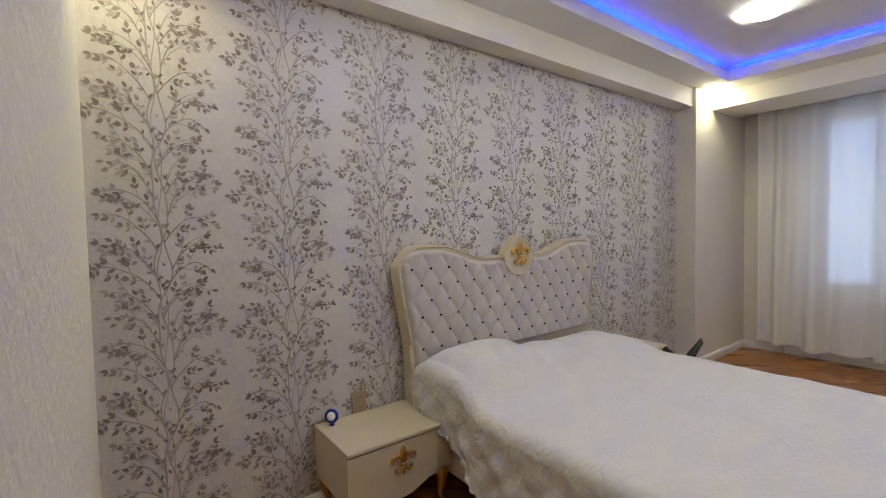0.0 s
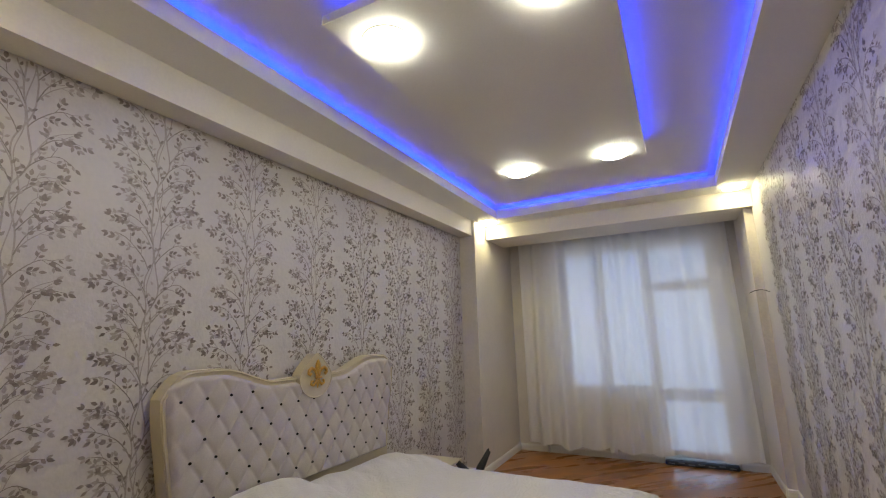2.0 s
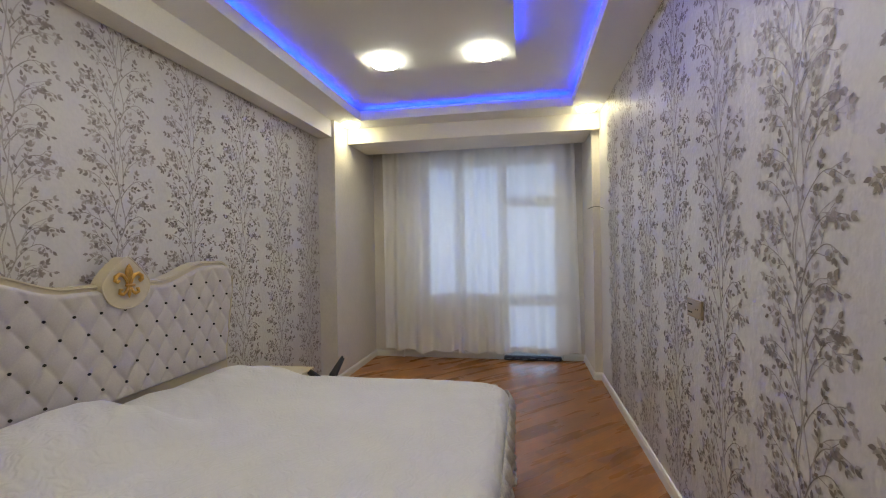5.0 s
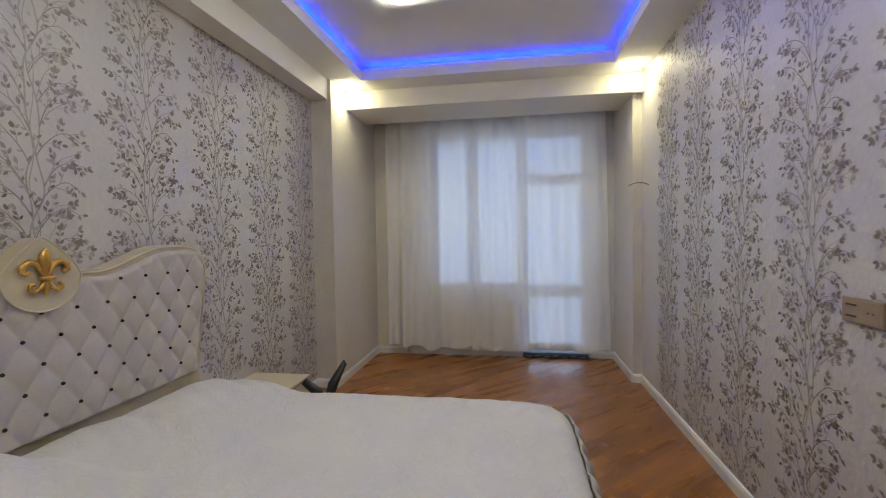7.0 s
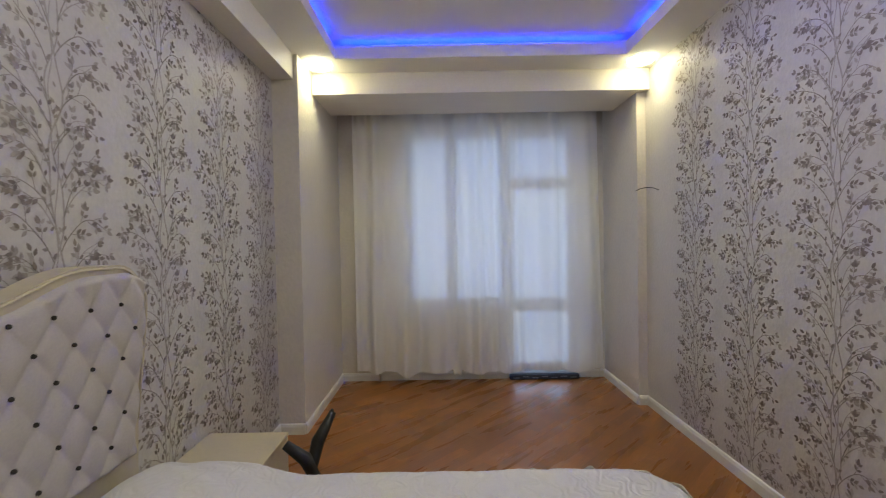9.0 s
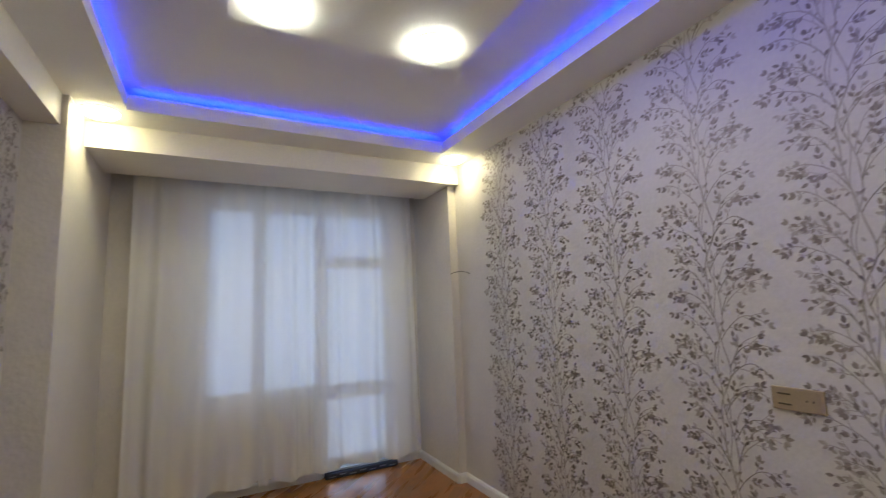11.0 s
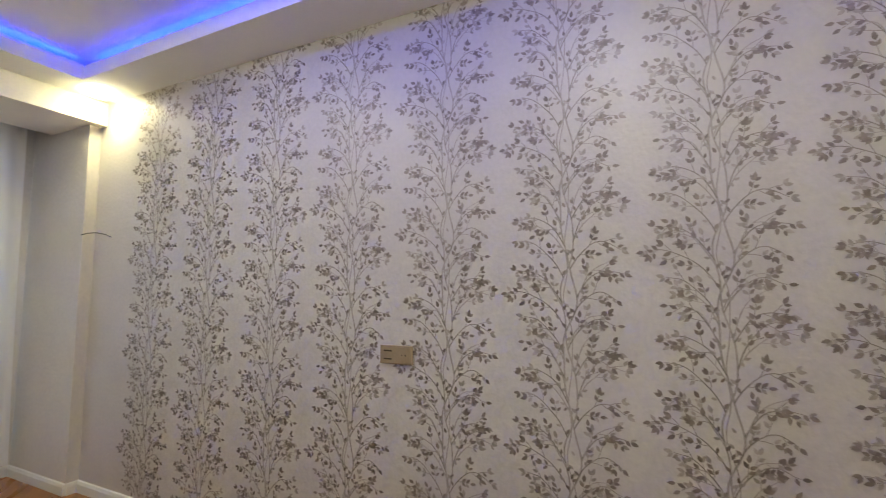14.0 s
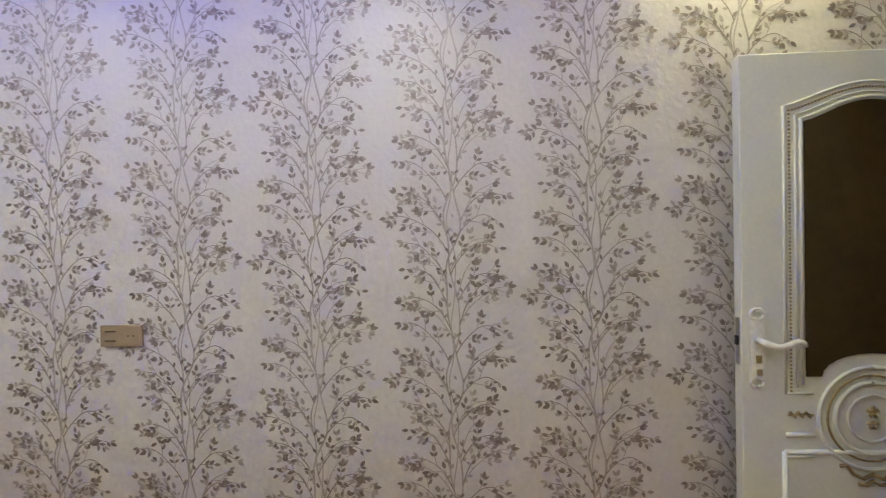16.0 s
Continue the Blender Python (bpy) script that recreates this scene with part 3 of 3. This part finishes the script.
# evil-eye charm on the first nightstand
charm = thing("evil_eye_charm", "small blue glass evil-eye charm on a stand", "ornament", at=(0.075, 0.466, 0.422))
bm = bmesh.new()
lathe(bm, [(0.014, 0), (0.014, 0.004), (0.005, 0.007), (0.004, 0.03)], lambda a, b, h: (a, b, h), 12)
part("stand", bm, BLUEGLASS, charm, smooth=True)
bm = bmesh.new()
tilt = Vector((0.75, -0.6, 0.3)).normalized()
ax = tilt.cross(Vector((0, 0, 1))).normalized()
ay = ax.cross(tilt)
mid = Vector((0, 0, 0.044))


def on_charm(a, b, h):
    return mid + ax * a + ay * b + tilt * h


lathe(bm, [(0.030, -0.005), (0.034, 0.0), (0.030, 0.006), (0.020, 0.009)], on_charm, 20)
part("disc", bm, BLUEGLASS, charm, "cobalt blue glass disc", smooth=True)
bm = bmesh.new()
lathe(bm, [(0.021, 0.008), (0.019, 0.012), (0.008, 0.014)], on_charm, 16)
part("eye", bm, CERAMIC, charm, "white glass eye", smooth=True)

# ---- sockets ----
def socket(name, x, y, z, face, pairs, upright, label):
    """A wall plate; face is the way it looks along x."""
    t = thing(name, label, "wall socket", "wall sockets", (x, y, z))
    hy, hz = (0.041, 0.058) if upright else (0.083, 0.041)
    bm = boxes((0, 0.011 * face, -hy, hy, -hz, hz) if face > 0 else (-0.011, 0, -hy, hy, -hz, hz), bevel=0.003)
    part("plate", bm, BEIGE, t)
    for a, b in pairs:
        bm = boxes((0.0105, 0.0125, a - 0.034, a + 0.034, b - 0.024 if upright else b - 0.034, b + 0.024 if upright else b + 0.034) if face > 0 else (-0.0125, -0.0105, a - 0.034, a + 0.034, b - 0.034, b + 0.034), bevel=0.0008)
        ins = part("insert", bm, BEIGE, t)
        for s in (-0.010, 0.010):
            bm = bmesh.new()
            lathe(bm, [(0.0035, 0), (0.0035, 0.001)], lambda u, v, h: (face * (0.0125 + h), a + s + u, b + v), 8)
            part("hole", bm, HOLE, ins)
    return t


socket("wall_socket", 0.001, 0.645, 0.470, 1, ((0, 0.026), (0, -0.026)), True, "beige double wall socket above the nightstand")
plate = socket("wall_socket", W - 0.001, 2.027, 1.040, -1, ((-0.04, 0),), False, "gold-beige socket and switch plate on the papered wall")
for z in (0.018, -0.018):
    part("rocker", boxes((-0.0135, -0.0105, 0.02, 0.062, z - 0.004, z + 0.002)), HOLE, plate)

# loose wire end sticking out of the east wall
wire = thing("wire", "thin black cable end sticking out of the wall", "cable", at=(W, 4.275, 1.684))
bm = bmesh.new()
tube(bm, [(0.0, 0.0, -0.004), (-0.03, 0.02, 0.014), (-0.065, 0.05, 0.022), (-0.10, 0.08, 0.016), (-0.13, 0.10, 0.002)], [0.0025, 0.0028, 0.003, 0.003, 0.0028], 6)
part("strand", bm, BLACK, wire, smooth=True)

# ---- black forked stand beyond the bed ----
stand = thing("folding_stand", "black plastic folding stand with two upturned legs beside the nightstand", "stand", at=(0.52, 3.06, 0))
for pts, rad in (([(-0.01, 0.02, 0.03), (-0.035, 0.09, 0.20), (-0.01, 0.14, 0.33), (0.060, 0.176, 0.466)], [0.022, 0.028, 0.034, 0.018]),
                 ([(0.02, -0.03, 0.03), (0.045, -0.08, 0.25), (0.0, -0.10, 0.36), (-0.085, -0.11, 0.430)], [0.022, 0.028, 0.034, 0.024])):
    bm = bmesh.new()
    tube(bm, pts, rad, 8, 0.75, Vector((0, 1, 0)))
    part("leg", bm, BLACK, stand, smooth=True)
bm = bmesh.new()
lathe(bm, [(0.008, 0), (0.008, 0.012), (0.003, 0.016)], lambda a, b, h: (0.056 + a, 0.174 + b, 0.466 + h), 10)
part("knob", bm, BLACK, stand)
part("foot", boxes((-0.12, 0.12, -0.05, 0.07, 0, 0.035), bevel=0.01), BLACK, stand)

# ---- dark mat at the balcony door ----
mat_roll = thing("draught_mat", "dark patterned mat pushed against the balcony door", "mat", at=(2.105, 5.175, 0))
bm = boxes((-0.33, 0.33, -0.03, 0.03, 0.0, 0.048), bevel=0.012)
part("cloth", bm, MATBLUE, mat_roll)
for k in range(7):
    x = -0.27 + k * 0.09
    part("stripe", boxes((x - 0.03, x + 0.03, -0.0325, -0.0295, 0.016 + 0.01 * (k % 2), 0.024 + 0.01 * (k % 2))), MATGREY, mat_roll)
knob = thing("pipe_stub", "small white pipe stub by the baseboard", "pipe", at=(0.545, 5.185, 0))
bm = bmesh.new()
lathe(bm, [(0.012, 0.0), (0.012, 0.075), (0.017, 0.078), (0.017, 0.10), (0.008, 0.106)], lambda a, b, h: (a, b, h), 12)
part("pipe", bm, TRIM, knob, smooth=True)

# ---- panelled door standing open against the east wall ----
door = thing("door", "white panelled door with gilt trim, standing open", "door", at=(0, 0, 0))
DF, DYA, DYB, DTOP = 2.655, -0.175, -0.975, 1.958
DC = (DYA + DYB) / 2
glass_half = 0.203


def arch(half, z_side, rise, steps=16):
    return [(DC + half * (1 - 2 * i / steps), z_side + rise * math.sin(math.pi * i / steps) ** 1.35) for i in range(steps + 1)]


def moulding(bm, line, r, depth=0.0, closed=False):
    pts = [(DF - depth, u, v) for u, v in line]
    tube(bm, pts + pts[:1] if closed else pts, r, 8)


part("leaf", boxes((DF, DF + 0.04, DYB, DYA, 0.008, DTOP), bevel=0.003), DOORPAINT, door)
gl = [(DC + glass_half, 0.915)] + arch(glass_half, 1.737, 0.062) + [(DC - glass_half, 0.915)]
dome = [(DC - 0.155 * math.cos(math.pi * i / 12), 0.915 + 0.075 * math.sin(math.pi * i / 12)) for i in range(13)]
bm = bmesh.new()
prism(bm, gl + dome, lambda u, v, d: (DF - 0.002 - d, u, v), 0.004)
pane = part("pane", bm, DOORGLASS, door, "dark brown glass pane with an arched head")
for off, r, m, nm in ((0.010, 0.0055, DOORPAINT, "moulding"), (0.062, 0.0045, DOORPAINT, "moulding"), (0.026, 0.004, DOORPAINT, "moulding"), (0.045, 0.0035, BRASSY, "bead")):
    bm = bmesh.new()
    line = [(DC + glass_half + off, 0.895 - off * 0.6)] + arch(glass_half + off, 1.737 + off * 0.8, 0.064 + off * 0.1) + [(DC - glass_half - off, 0.895 - off * 0.6)]
    if nm == "bead":
        for a, b in zip(line, line[1:]):
            count = max(1, round(math.dist(a, b) / 0.012))
            for k in range(count):
                t = k / count
                at = Matrix.Translation((DF - 0.002, a[0] + (b[0] - a[0]) * t, a[1] + (b[1] - a[1]) * t))
                bmesh.ops.create_icosphere(bm, subdivisions=1, radius=0.0042, matrix=at)
    else:
        moulding(bm, line, r, 0.002)
    part(nm, bm, m, door, "gilt bead" if m == BRASSY else "", smooth=True)
for r0, rr, m in ((0.165, 0.006, DOORPAINT), (0.138, 0.0035, BRASSY), (0.115, 0.007, DOORPAINT), (0.075, 0.0045, DOORPAINT)):
    bm = bmesh.new()
    moulding(bm, [(DC + r0 * math.sin(2 * math.pi * i / 40), 0.78 + r0 * math.cos(2 * math.pi * i / 40)) for i in range(40)], rr, 0.003, True)
    part("medallion_ring", bm, m, door, smooth=True)
for z in (0.86, 0.795, 0.725, 0.655):
    for s in (1, -1):
        bm = bmesh.new()
        moulding(bm, [(DC + s * (glass_half + 0.062), z), (DC + s * 0.18, z)], 0.005 if z in (0.86, 0.655) else 0.0075, 0.001)
        if z != 0.795:
            part("moulding", bm, DOORPAINT, door, smooth=True)
        else:
            bm.free()
for s in (1, -1):
    bm = bmesh.new()
    moulding(bm, [(DC + s * (glass_half + 0.055), 0.79), (DC + s * 0.2, 0.793), (DC + s * 0.18, 0.789)], 0.003, 0.002)
    for k in range(6):
        u = DC + s * (0.185 + 0.012 * k)
        moulding(bm, [(u, 0.791), (u + s * 0.006, 0.791 + 0.010 * (1 if k % 2 else -1)), (u + s * 0.012, 0.791 + 0.004 * (1 if k % 2 else -1))], 0.003, 0.003)
    part("scroll", bm, BRASSY, door, "gilt scroll", smooth=True)
bm = bmesh.new()
for k in range(5):
    a = 2 * math.pi * k / 5
    moulding(bm, [(DC, 0.80), (DC + 0.018 * math.sin(a), 0.80 + 0.018 * math.cos(a))], 0.005, 0.003)
    moulding(bm, [(DC, 0.76), (DC + 0.016 * math.sin(a), 0.76 + 0.016 * math.cos(a))], 0.005, 0.003)
part("rosette", bm, BRASSY, door, "gilt rosette", smooth=True)
bm = bmesh.new()
for s in (1, -1):
    moulding(bm, [(DC, 0.60), (DC + s * 0.03, 0.585), (DC + s * 0.06, 0.60), (DC + s * 0.08, 0.63), (DC + s * 0.10, 0.625)], 0.006, 0.003)
    moulding(bm, [(DC, 0.58), (DC + s * 0.02, 0.565), (DC + s * 0.045, 0.57)], 0.005, 0.003)
part("scroll", bm, BRASSY, door, "gilt scroll", smooth=True)
bm = bmesh.new()
moulding(bm, [(DC + 0.27, 0.67), (DC + 0.27, 0.14), (DC - 0.27, 0.14), (DC - 0.27, 0.67)], 0.008, 0.001, True)
part("moulding", bm, DOORPAINT, door, smooth=True)
# handle on a long plate
HYP = DYA - 0.045
bm = bmesh.new()
prism(bm, [(HYP - 0.022, 0.905), (HYP + 0.022, 0.905), (HYP + 0.022, 1.09), (HYP + 0.012, 1.105), (HYP, 1.111), (HYP - 0.012, 1.105), (HYP - 0.022, 1.09)], lambda u, v, d: (DF - 0.001 - d, u, v), 0.008)
for zc, up in ((1.098, 1), (0.917, -1)):
    for sd in (1, -1):
        curl = [(HYP + sd * (0.004 + 0.017 * math.sin(0.5 * k)), zc + up * (0.020 - 0.017 * math.cos(0.5 * k))) for k in range(9)]
        tube(bm, [(DF - 0.006, u, v) for u, v in curl], 0.0055, 6)
handle = part("handle", bm, CERAMIC, door, "white ornate handle plate with curled ends")
bm = bmesh.new()
tube(bm, [(DF - 0.008, HYP, 1.035), (DF - 0.045, HYP, 1.033), (DF - 0.052, HYP - 0.016, 1.026), (DF - 0.053, HYP - 0.04, 1.020), (DF - 0.053, HYP - 0.07, 1.030), (DF - 0.051, HYP - 0.095, 1.040), (DF - 0.049, HYP - 0.115, 1.034), (DF - 0.048, HYP - 0.12, 1.022)], [0.011, 0.011, 0.012, 0.010, 0.009, 0.009, 0.008, 0.006], 8)
part("lever", bm, CERAMIC, handle, "white curved lever", smooth=True)
part("keyhole", boxes((DF - 0.012, DF - 0.008, HYP - 0.010, HYP + 0.006, 0.96, 0.985), (DF - 0.012, DF - 0.008, HYP - 0.012, HYP + 0.004, 0.92, 0.94)), BRASSY, handle)
part("latch", boxes((DF + 0.008, DF + 0.030, DYA - 0.001, DYA + 0.002, 0.95, 1.105)), STEEL, door, "steel latch plate")
part("bolt", boxes((DF + 0.013, DF + 0.025, DYA, DYA + 0.009, 1.015, 1.045)), BLACK, door)
for z in (0.25, 1.7):
    bm = bmesh.new()
    lathe(bm, [(0.008, 0), (0.008, 0.09)], lambda a, b, h: (DF + 0.02 + a, DYB - 0.008 + b, z + h), 8)
    part("hinge", bm, STEEL, door)

# ---- printed vines on the papered walls ----
PERIOD = 0.59


def vine_tile():
    """One repeat of the printed vine: strokes (material, width, points) and leaves (material, u, v, angle, length)."""
    r = random.Random(23)
    strokes, leaves = [], []

    def stem(v, k):
        w = 2 * math.pi * v / PERIOD
        return ((0.026, -0.024, 0.010)[k] * math.sin(w + (0.4, 1.1, 3.0)[k]) + 0.007 * math.sin(2 * w + 1.7 * k) + 0.004 * math.sin(3 * w + k))
    for k, w, m in ((2, 0.0040, 3), (1, 0.0060, 3), (0, 0.0066, 3)):
        strokes.append((m, w, [(stem(PERIOD * i / 36, k), PERIOD * i / 36) for i in range(37)]))

    def leaf(u, v, a, m, size=0.0):
        tone = m if r.random() < 0.72 else 1 - m
        size = size or r.uniform(0.025, 0.031)
        leaves.append((tone, u + math.cos(a) * 0.003, v + math.sin(a) * 0.003, a, size))

    def twig(u, v, ang, length, m):
        """A side shoot: leaves in uneven pairs along it and one at its end."""
        bend = r.uniform(-0.35, 0.5)
        steps = max(2, round(length / 0.019))
        pts = [(u, v)]
        for i in range(steps):
            a = ang + bend * i / steps
            u, v = u + math.cos(a) * length / steps, v + math.sin(a) * length / steps
            pts.append((u, v))
            if i < steps - 1 or steps < 3:
                for sg in (1, -1):
                    if r.random() < 0.55:
                        leaf(u, v, a + sg * r.uniform(0.55, 1.0), m, r.uniform(0.020, 0.026))
        strokes.append((1 if m == 1 else 2, 0.0020, pts))
        leaf(u, v, ang + bend, m)

    def branch(side_, v0, reach, rise, m, droop=0.0):
        """A bough that leaves its stem steeply and arches out, with shoots towards its end."""
        edge = min if side_ < 0 else max
        base = edge(stem(v0, 0), stem(v0, 1))
        n = max(8, round(reach / 0.012))
        pts = []
        for i in range(n + 1):
            t = i / n
            u = base + side_ * (reach - abs(base) * 0.4) * (0.68 * t + 0.32 * t * t)
            pts.append((u, v0 + rise * (1 - (1 - t) ** 1.55) - droop * t ** 3 + 0.0025 * math.sin(t * 9 + v0 * 40)))
        cut = n // 2
        strokes.append((3 if m == 1 else 2, 0.0040, pts[:cut + 1]))
        strokes.append((3 if m == 1 else 2, 0.0030, pts[cut:]))
        up, i = r.choice((1, -1)), 2
        while i < n:
            t = i / n
            heading = math.atan2(pts[i + 1][1] - pts[i][1], pts[i + 1][0] - pts[i][0])
            if t > 0.28:
                twig(*pts[i], heading + side_ * up * r.uniform(0.5, 0.85), r.uniform(0.028, 0.040) + 0.022 * (1 - t), m)
                if t > 0.55 and r.random() < 0.45:
                    leaf(*pts[i], heading - side_ * up * r.uniform(0.6, 1.0), m)
                i += r.choice((2, 2, 3))
            else:
                if r.random() < 0.7:
                    leaf(*pts[i], heading + side_ * up * r.uniform(0.5, 1.0), m, 0.020)
                i += 2
            up = -up
        heading = math.atan2(pts[-1][1] - pts[-2][1], pts[-1][0] - pts[-2][0])
        twig(*pts[-1], heading, 0.030, m)
    for v0, reach, rise, droop in ((-0.03, 0.200, 0.155, 0.02), (0.065, 0.155, 0.135, 0.01), (0.16, 0.150, 0.145, 0.0), (0.28, 0.150, 0.145, 0.03), (0.375, 0.125, 0.14, 0.01), (0.465, 0.130, 0.13, 0.0)):
        branch(-1, v0, reach, rise, 0, droop)
    for v0, reach, rise, droop in ((0.0, 0.140, 0.14, 0.045), (0.09, 0.150, 0.12, 0.03), (0.19, 0.160, 0.14, 0.05), (0.30, 0.110, 0.15, 0.0), (0.385, 0.130, 0.12, 0.02), (0.48, 0.150, 0.15, 0.045)):
        branch(1, v0, reach, rise, 0, droop)
    for v0, reach, rise in ((0.03, 0.11, 0.13), (0.25, 0.155, 0.13), (0.35, 0.08, 0.14), (0.44, 0.11, 0.12)):
        branch(-1, v0, reach, rise, 1)
        branch(1, v0 + 0.05, reach, rise, 1)
    for i in range(26):
        k, v = r.choice((0, 1)), r.uniform(0, PERIOD)
        leaf(stem(v, k) + r.uniform(-0.03, 0.03), v, math.pi / 2 + r.choice((1, -1)) * r.uniform(0.4, 1.0), r.choice((0, 1, 1)), r.uniform(0.018, 0.024))
    return strokes, leaves


STROKES, LEAVES = vine_tile()


def vine(wall, centre, phase, z0, z1, place, y_min, y_max):
    """One printed vine stripe from z0 to z1; place(u, v, d) puts it on its wall."""
    verts, faces, mats = [], [], []
    k0, k1 = int((z0 - phase) / PERIOD) - 2, int((z1 - phase) / PERIOD) + 2

    def ok(u, v):
        y = place(u, v, 0)[1]
        return z0 < v < z1 and y_min < y < y_max
    for k in range(k0, k1):
        off = phase + k * PERIOD
        for turn, (m, w, pts) in enumerate(STROKES):
            lift = 0.0008 + (turn % 24) * 0.000018
            line = [(u, v + off) for u, v in pts if ok(u, v + off)]
            if len(line) < 2:
                continue
            start = len(verts)
            for i, (u, v) in enumerate(line):
                a, b = line[max(0, i - 1)], line[min(len(line) - 1, i + 1)]
                d = math.hypot(b[0] - a[0], b[1] - a[1]) or 1
                nx, ny = -(b[1] - a[1]) / d * w / 2, (b[0] - a[0]) / d * w / 2
                verts += [place(u + nx, v + ny, lift), place(u - nx, v - ny, lift)]
            for i in range(len(line) - 1):
                q = start + 2 * i
                faces.append((q, q + 1, q + 3, q + 2))
                mats.append(m)
        for turn, (m, u, v, a, size) in enumerate(LEAVES):
            lift = (0.0021 if m == 0 else 0.0014) + (turn % 37) * 0.000018
            v = v + off
            if not ok(u, v):
                continue
            c, s = math.cos(a), math.sin(a)
            start = len(verts)
            for p, q in ((0, 0), (0.18, 0.17), (0.42, 0.26), (0.72, 0.18), (1, 0), (0.72, -0.18), (0.42, -0.26), (0.18, -0.17)):
                uu, vv = u + (c * p - s * q) * size, v + (s * p + c * q) * size
                verts.append(place(uu, min(max(vv, z0), z1), lift))
            faces.append(tuple(range(start, start + 8)))
            mats.append(m)
    data = bpy.data.meshes.new("vine_print")
    data.from_pydata(verts, [], faces)
    for m in (PRINT_DARK, PRINT_LIGHT, PRINT_STEM, PRINT_TRUNK):
        data.materials.append(m)
    data.polygons.foreach_set("material_index", mats)
    ob = new("vine_print", data)
    ob.parent = wall


TIP = 0.105
west_tips = [0.057, 0.345, 0.48]
while len(west_tips) < 9:
    west_tips.append((west_tips[-1] + (0.30 if len(west_tips) % 2 else 0.15)) % PERIOD)
for i, tip in enumerate(west_tips):
    y = -0.19 + 0.5005 * i
    vine(wall_west, y, tip - TIP, 0.078, ZS - 0.01, lambda u, v, d, y=y: (d, y + u, v), SY, COL)
east_tips = {0: 0.588, 1: 0.286, 2: 0.138, 3: 0.406, 4: 0.56, 5: 0.2, 6: 0.05, 7: 0.35, -1: 0.3, -2: 0.1}
for i, tip in east_tips.items():
    y = 0.262 + 0.507 * i
    vine(wall_east, y, tip - TIP, 0.078, ZB, lambda u, v, d, y=y: (W - d, y - u, v), NY, 4.2)


# ---- parquet strips, laid diagonally ----
def clip(poly, axis, value, keep_above):
    out = []
    for i, p in enumerate(poly):
        q = poly[(i + 1) % len(poly)]
        a = (p[axis] - value) * (1 if keep_above else -1)
        b = (q[axis] - value) * (1 if keep_above else -1)
        if a >= 0:
            out.append(p)
        if a * b < 0:
            t = a / (a - b)
            out.append((p[0] + (q[0] - p[0]) * t, p[1] + (q[1] - p[1]) * t))
    return out


def strip_mesh(bm, poly, gap=0.0007):
    lift = rnd.uniform(-0.0002, 0.0002)
    cx, cy = sum(p[0] for p in poly) / len(poly), sum(p[1] for p in poly) / len(poly)
    shrunk = [(cx + (x - cx) * 0.998, cy + (y - cy) * 0.998) for x, y in poly]
    prism(bm, shrunk, lambda u, v, d: (u, v, lift - d), 0.008)


LENGTH, WIDTH = 0.42, 0.075
rooms = ((0, W, SY, RY), (CX, RX, RY, BACK), (NX, W, NY, SY))
c45 = math.cos(math.radians(45))
single, rest = [], []
for a in range(-60, 80):
    for b in range(-12, 24):
        u0 = b * LENGTH + (a * 0.37 % 1) * LENGTH
        v0 = a * WIDTH
        quad = [(u0, v0), (u0 + LENGTH, v0), (u0 + LENGTH, v0 + WIDTH), (u0, v0 + WIDTH)]
        quad = [((u - v) * c45, (u + v) * c45) for u, v in quad]
        for x0, x1, y0, y1 in rooms:
            p = quad
            for axis, value, above in ((0, x0, True), (0, x1, False), (1, y0, True), (1, y1, False)):
                p = clip(p, axis, value, above) if len(p) > 2 else p
            if len(p) < 3:
                continue
            area = abs(sum(p[i][0] * p[(i + 1) % len(p)][1] - p[(i + 1) % len(p)][0] * p[i][1] for i in range(len(p)))) / 2
            if area < 0.0004:
                continue
            cy = sum(q[1] for q in p) / len(p)
            (single if cy > 3.05 and len(single) < 300 else rest).append(p)


def strip_ob(name, bm):
    data = bpy.data.meshes.new(name)
    bmesh.ops.recalc_face_normals(bm, faces=bm.faces)
    bm.to_mesh(data)
    bm.free()
    data.materials.append(WOOD)
    ob = new(name, data)
    ob.parent = floor
    return ob


# the strips' grain follows their length: each object is turned with its mesh laid out along x
def turned(ob):
    turn = Matrix.Rotation(math.radians(45), 4, "Z")
    ob.data.transform(turn.inverted())
    ob.matrix_basis = turn
    return ob


for p in single:
    bm = bmesh.new()
    strip_mesh(bm, p)
    turned(strip_ob("plank", bm))
groups = [rest[i::6] for i in range(6)]
for g in groups:
    bm = bmesh.new()
    for p in g:
        strip_mesh(bm, p)
    tagged(turned(strip_ob("planks", bm)), "brown parquet strips", kind="stuff")
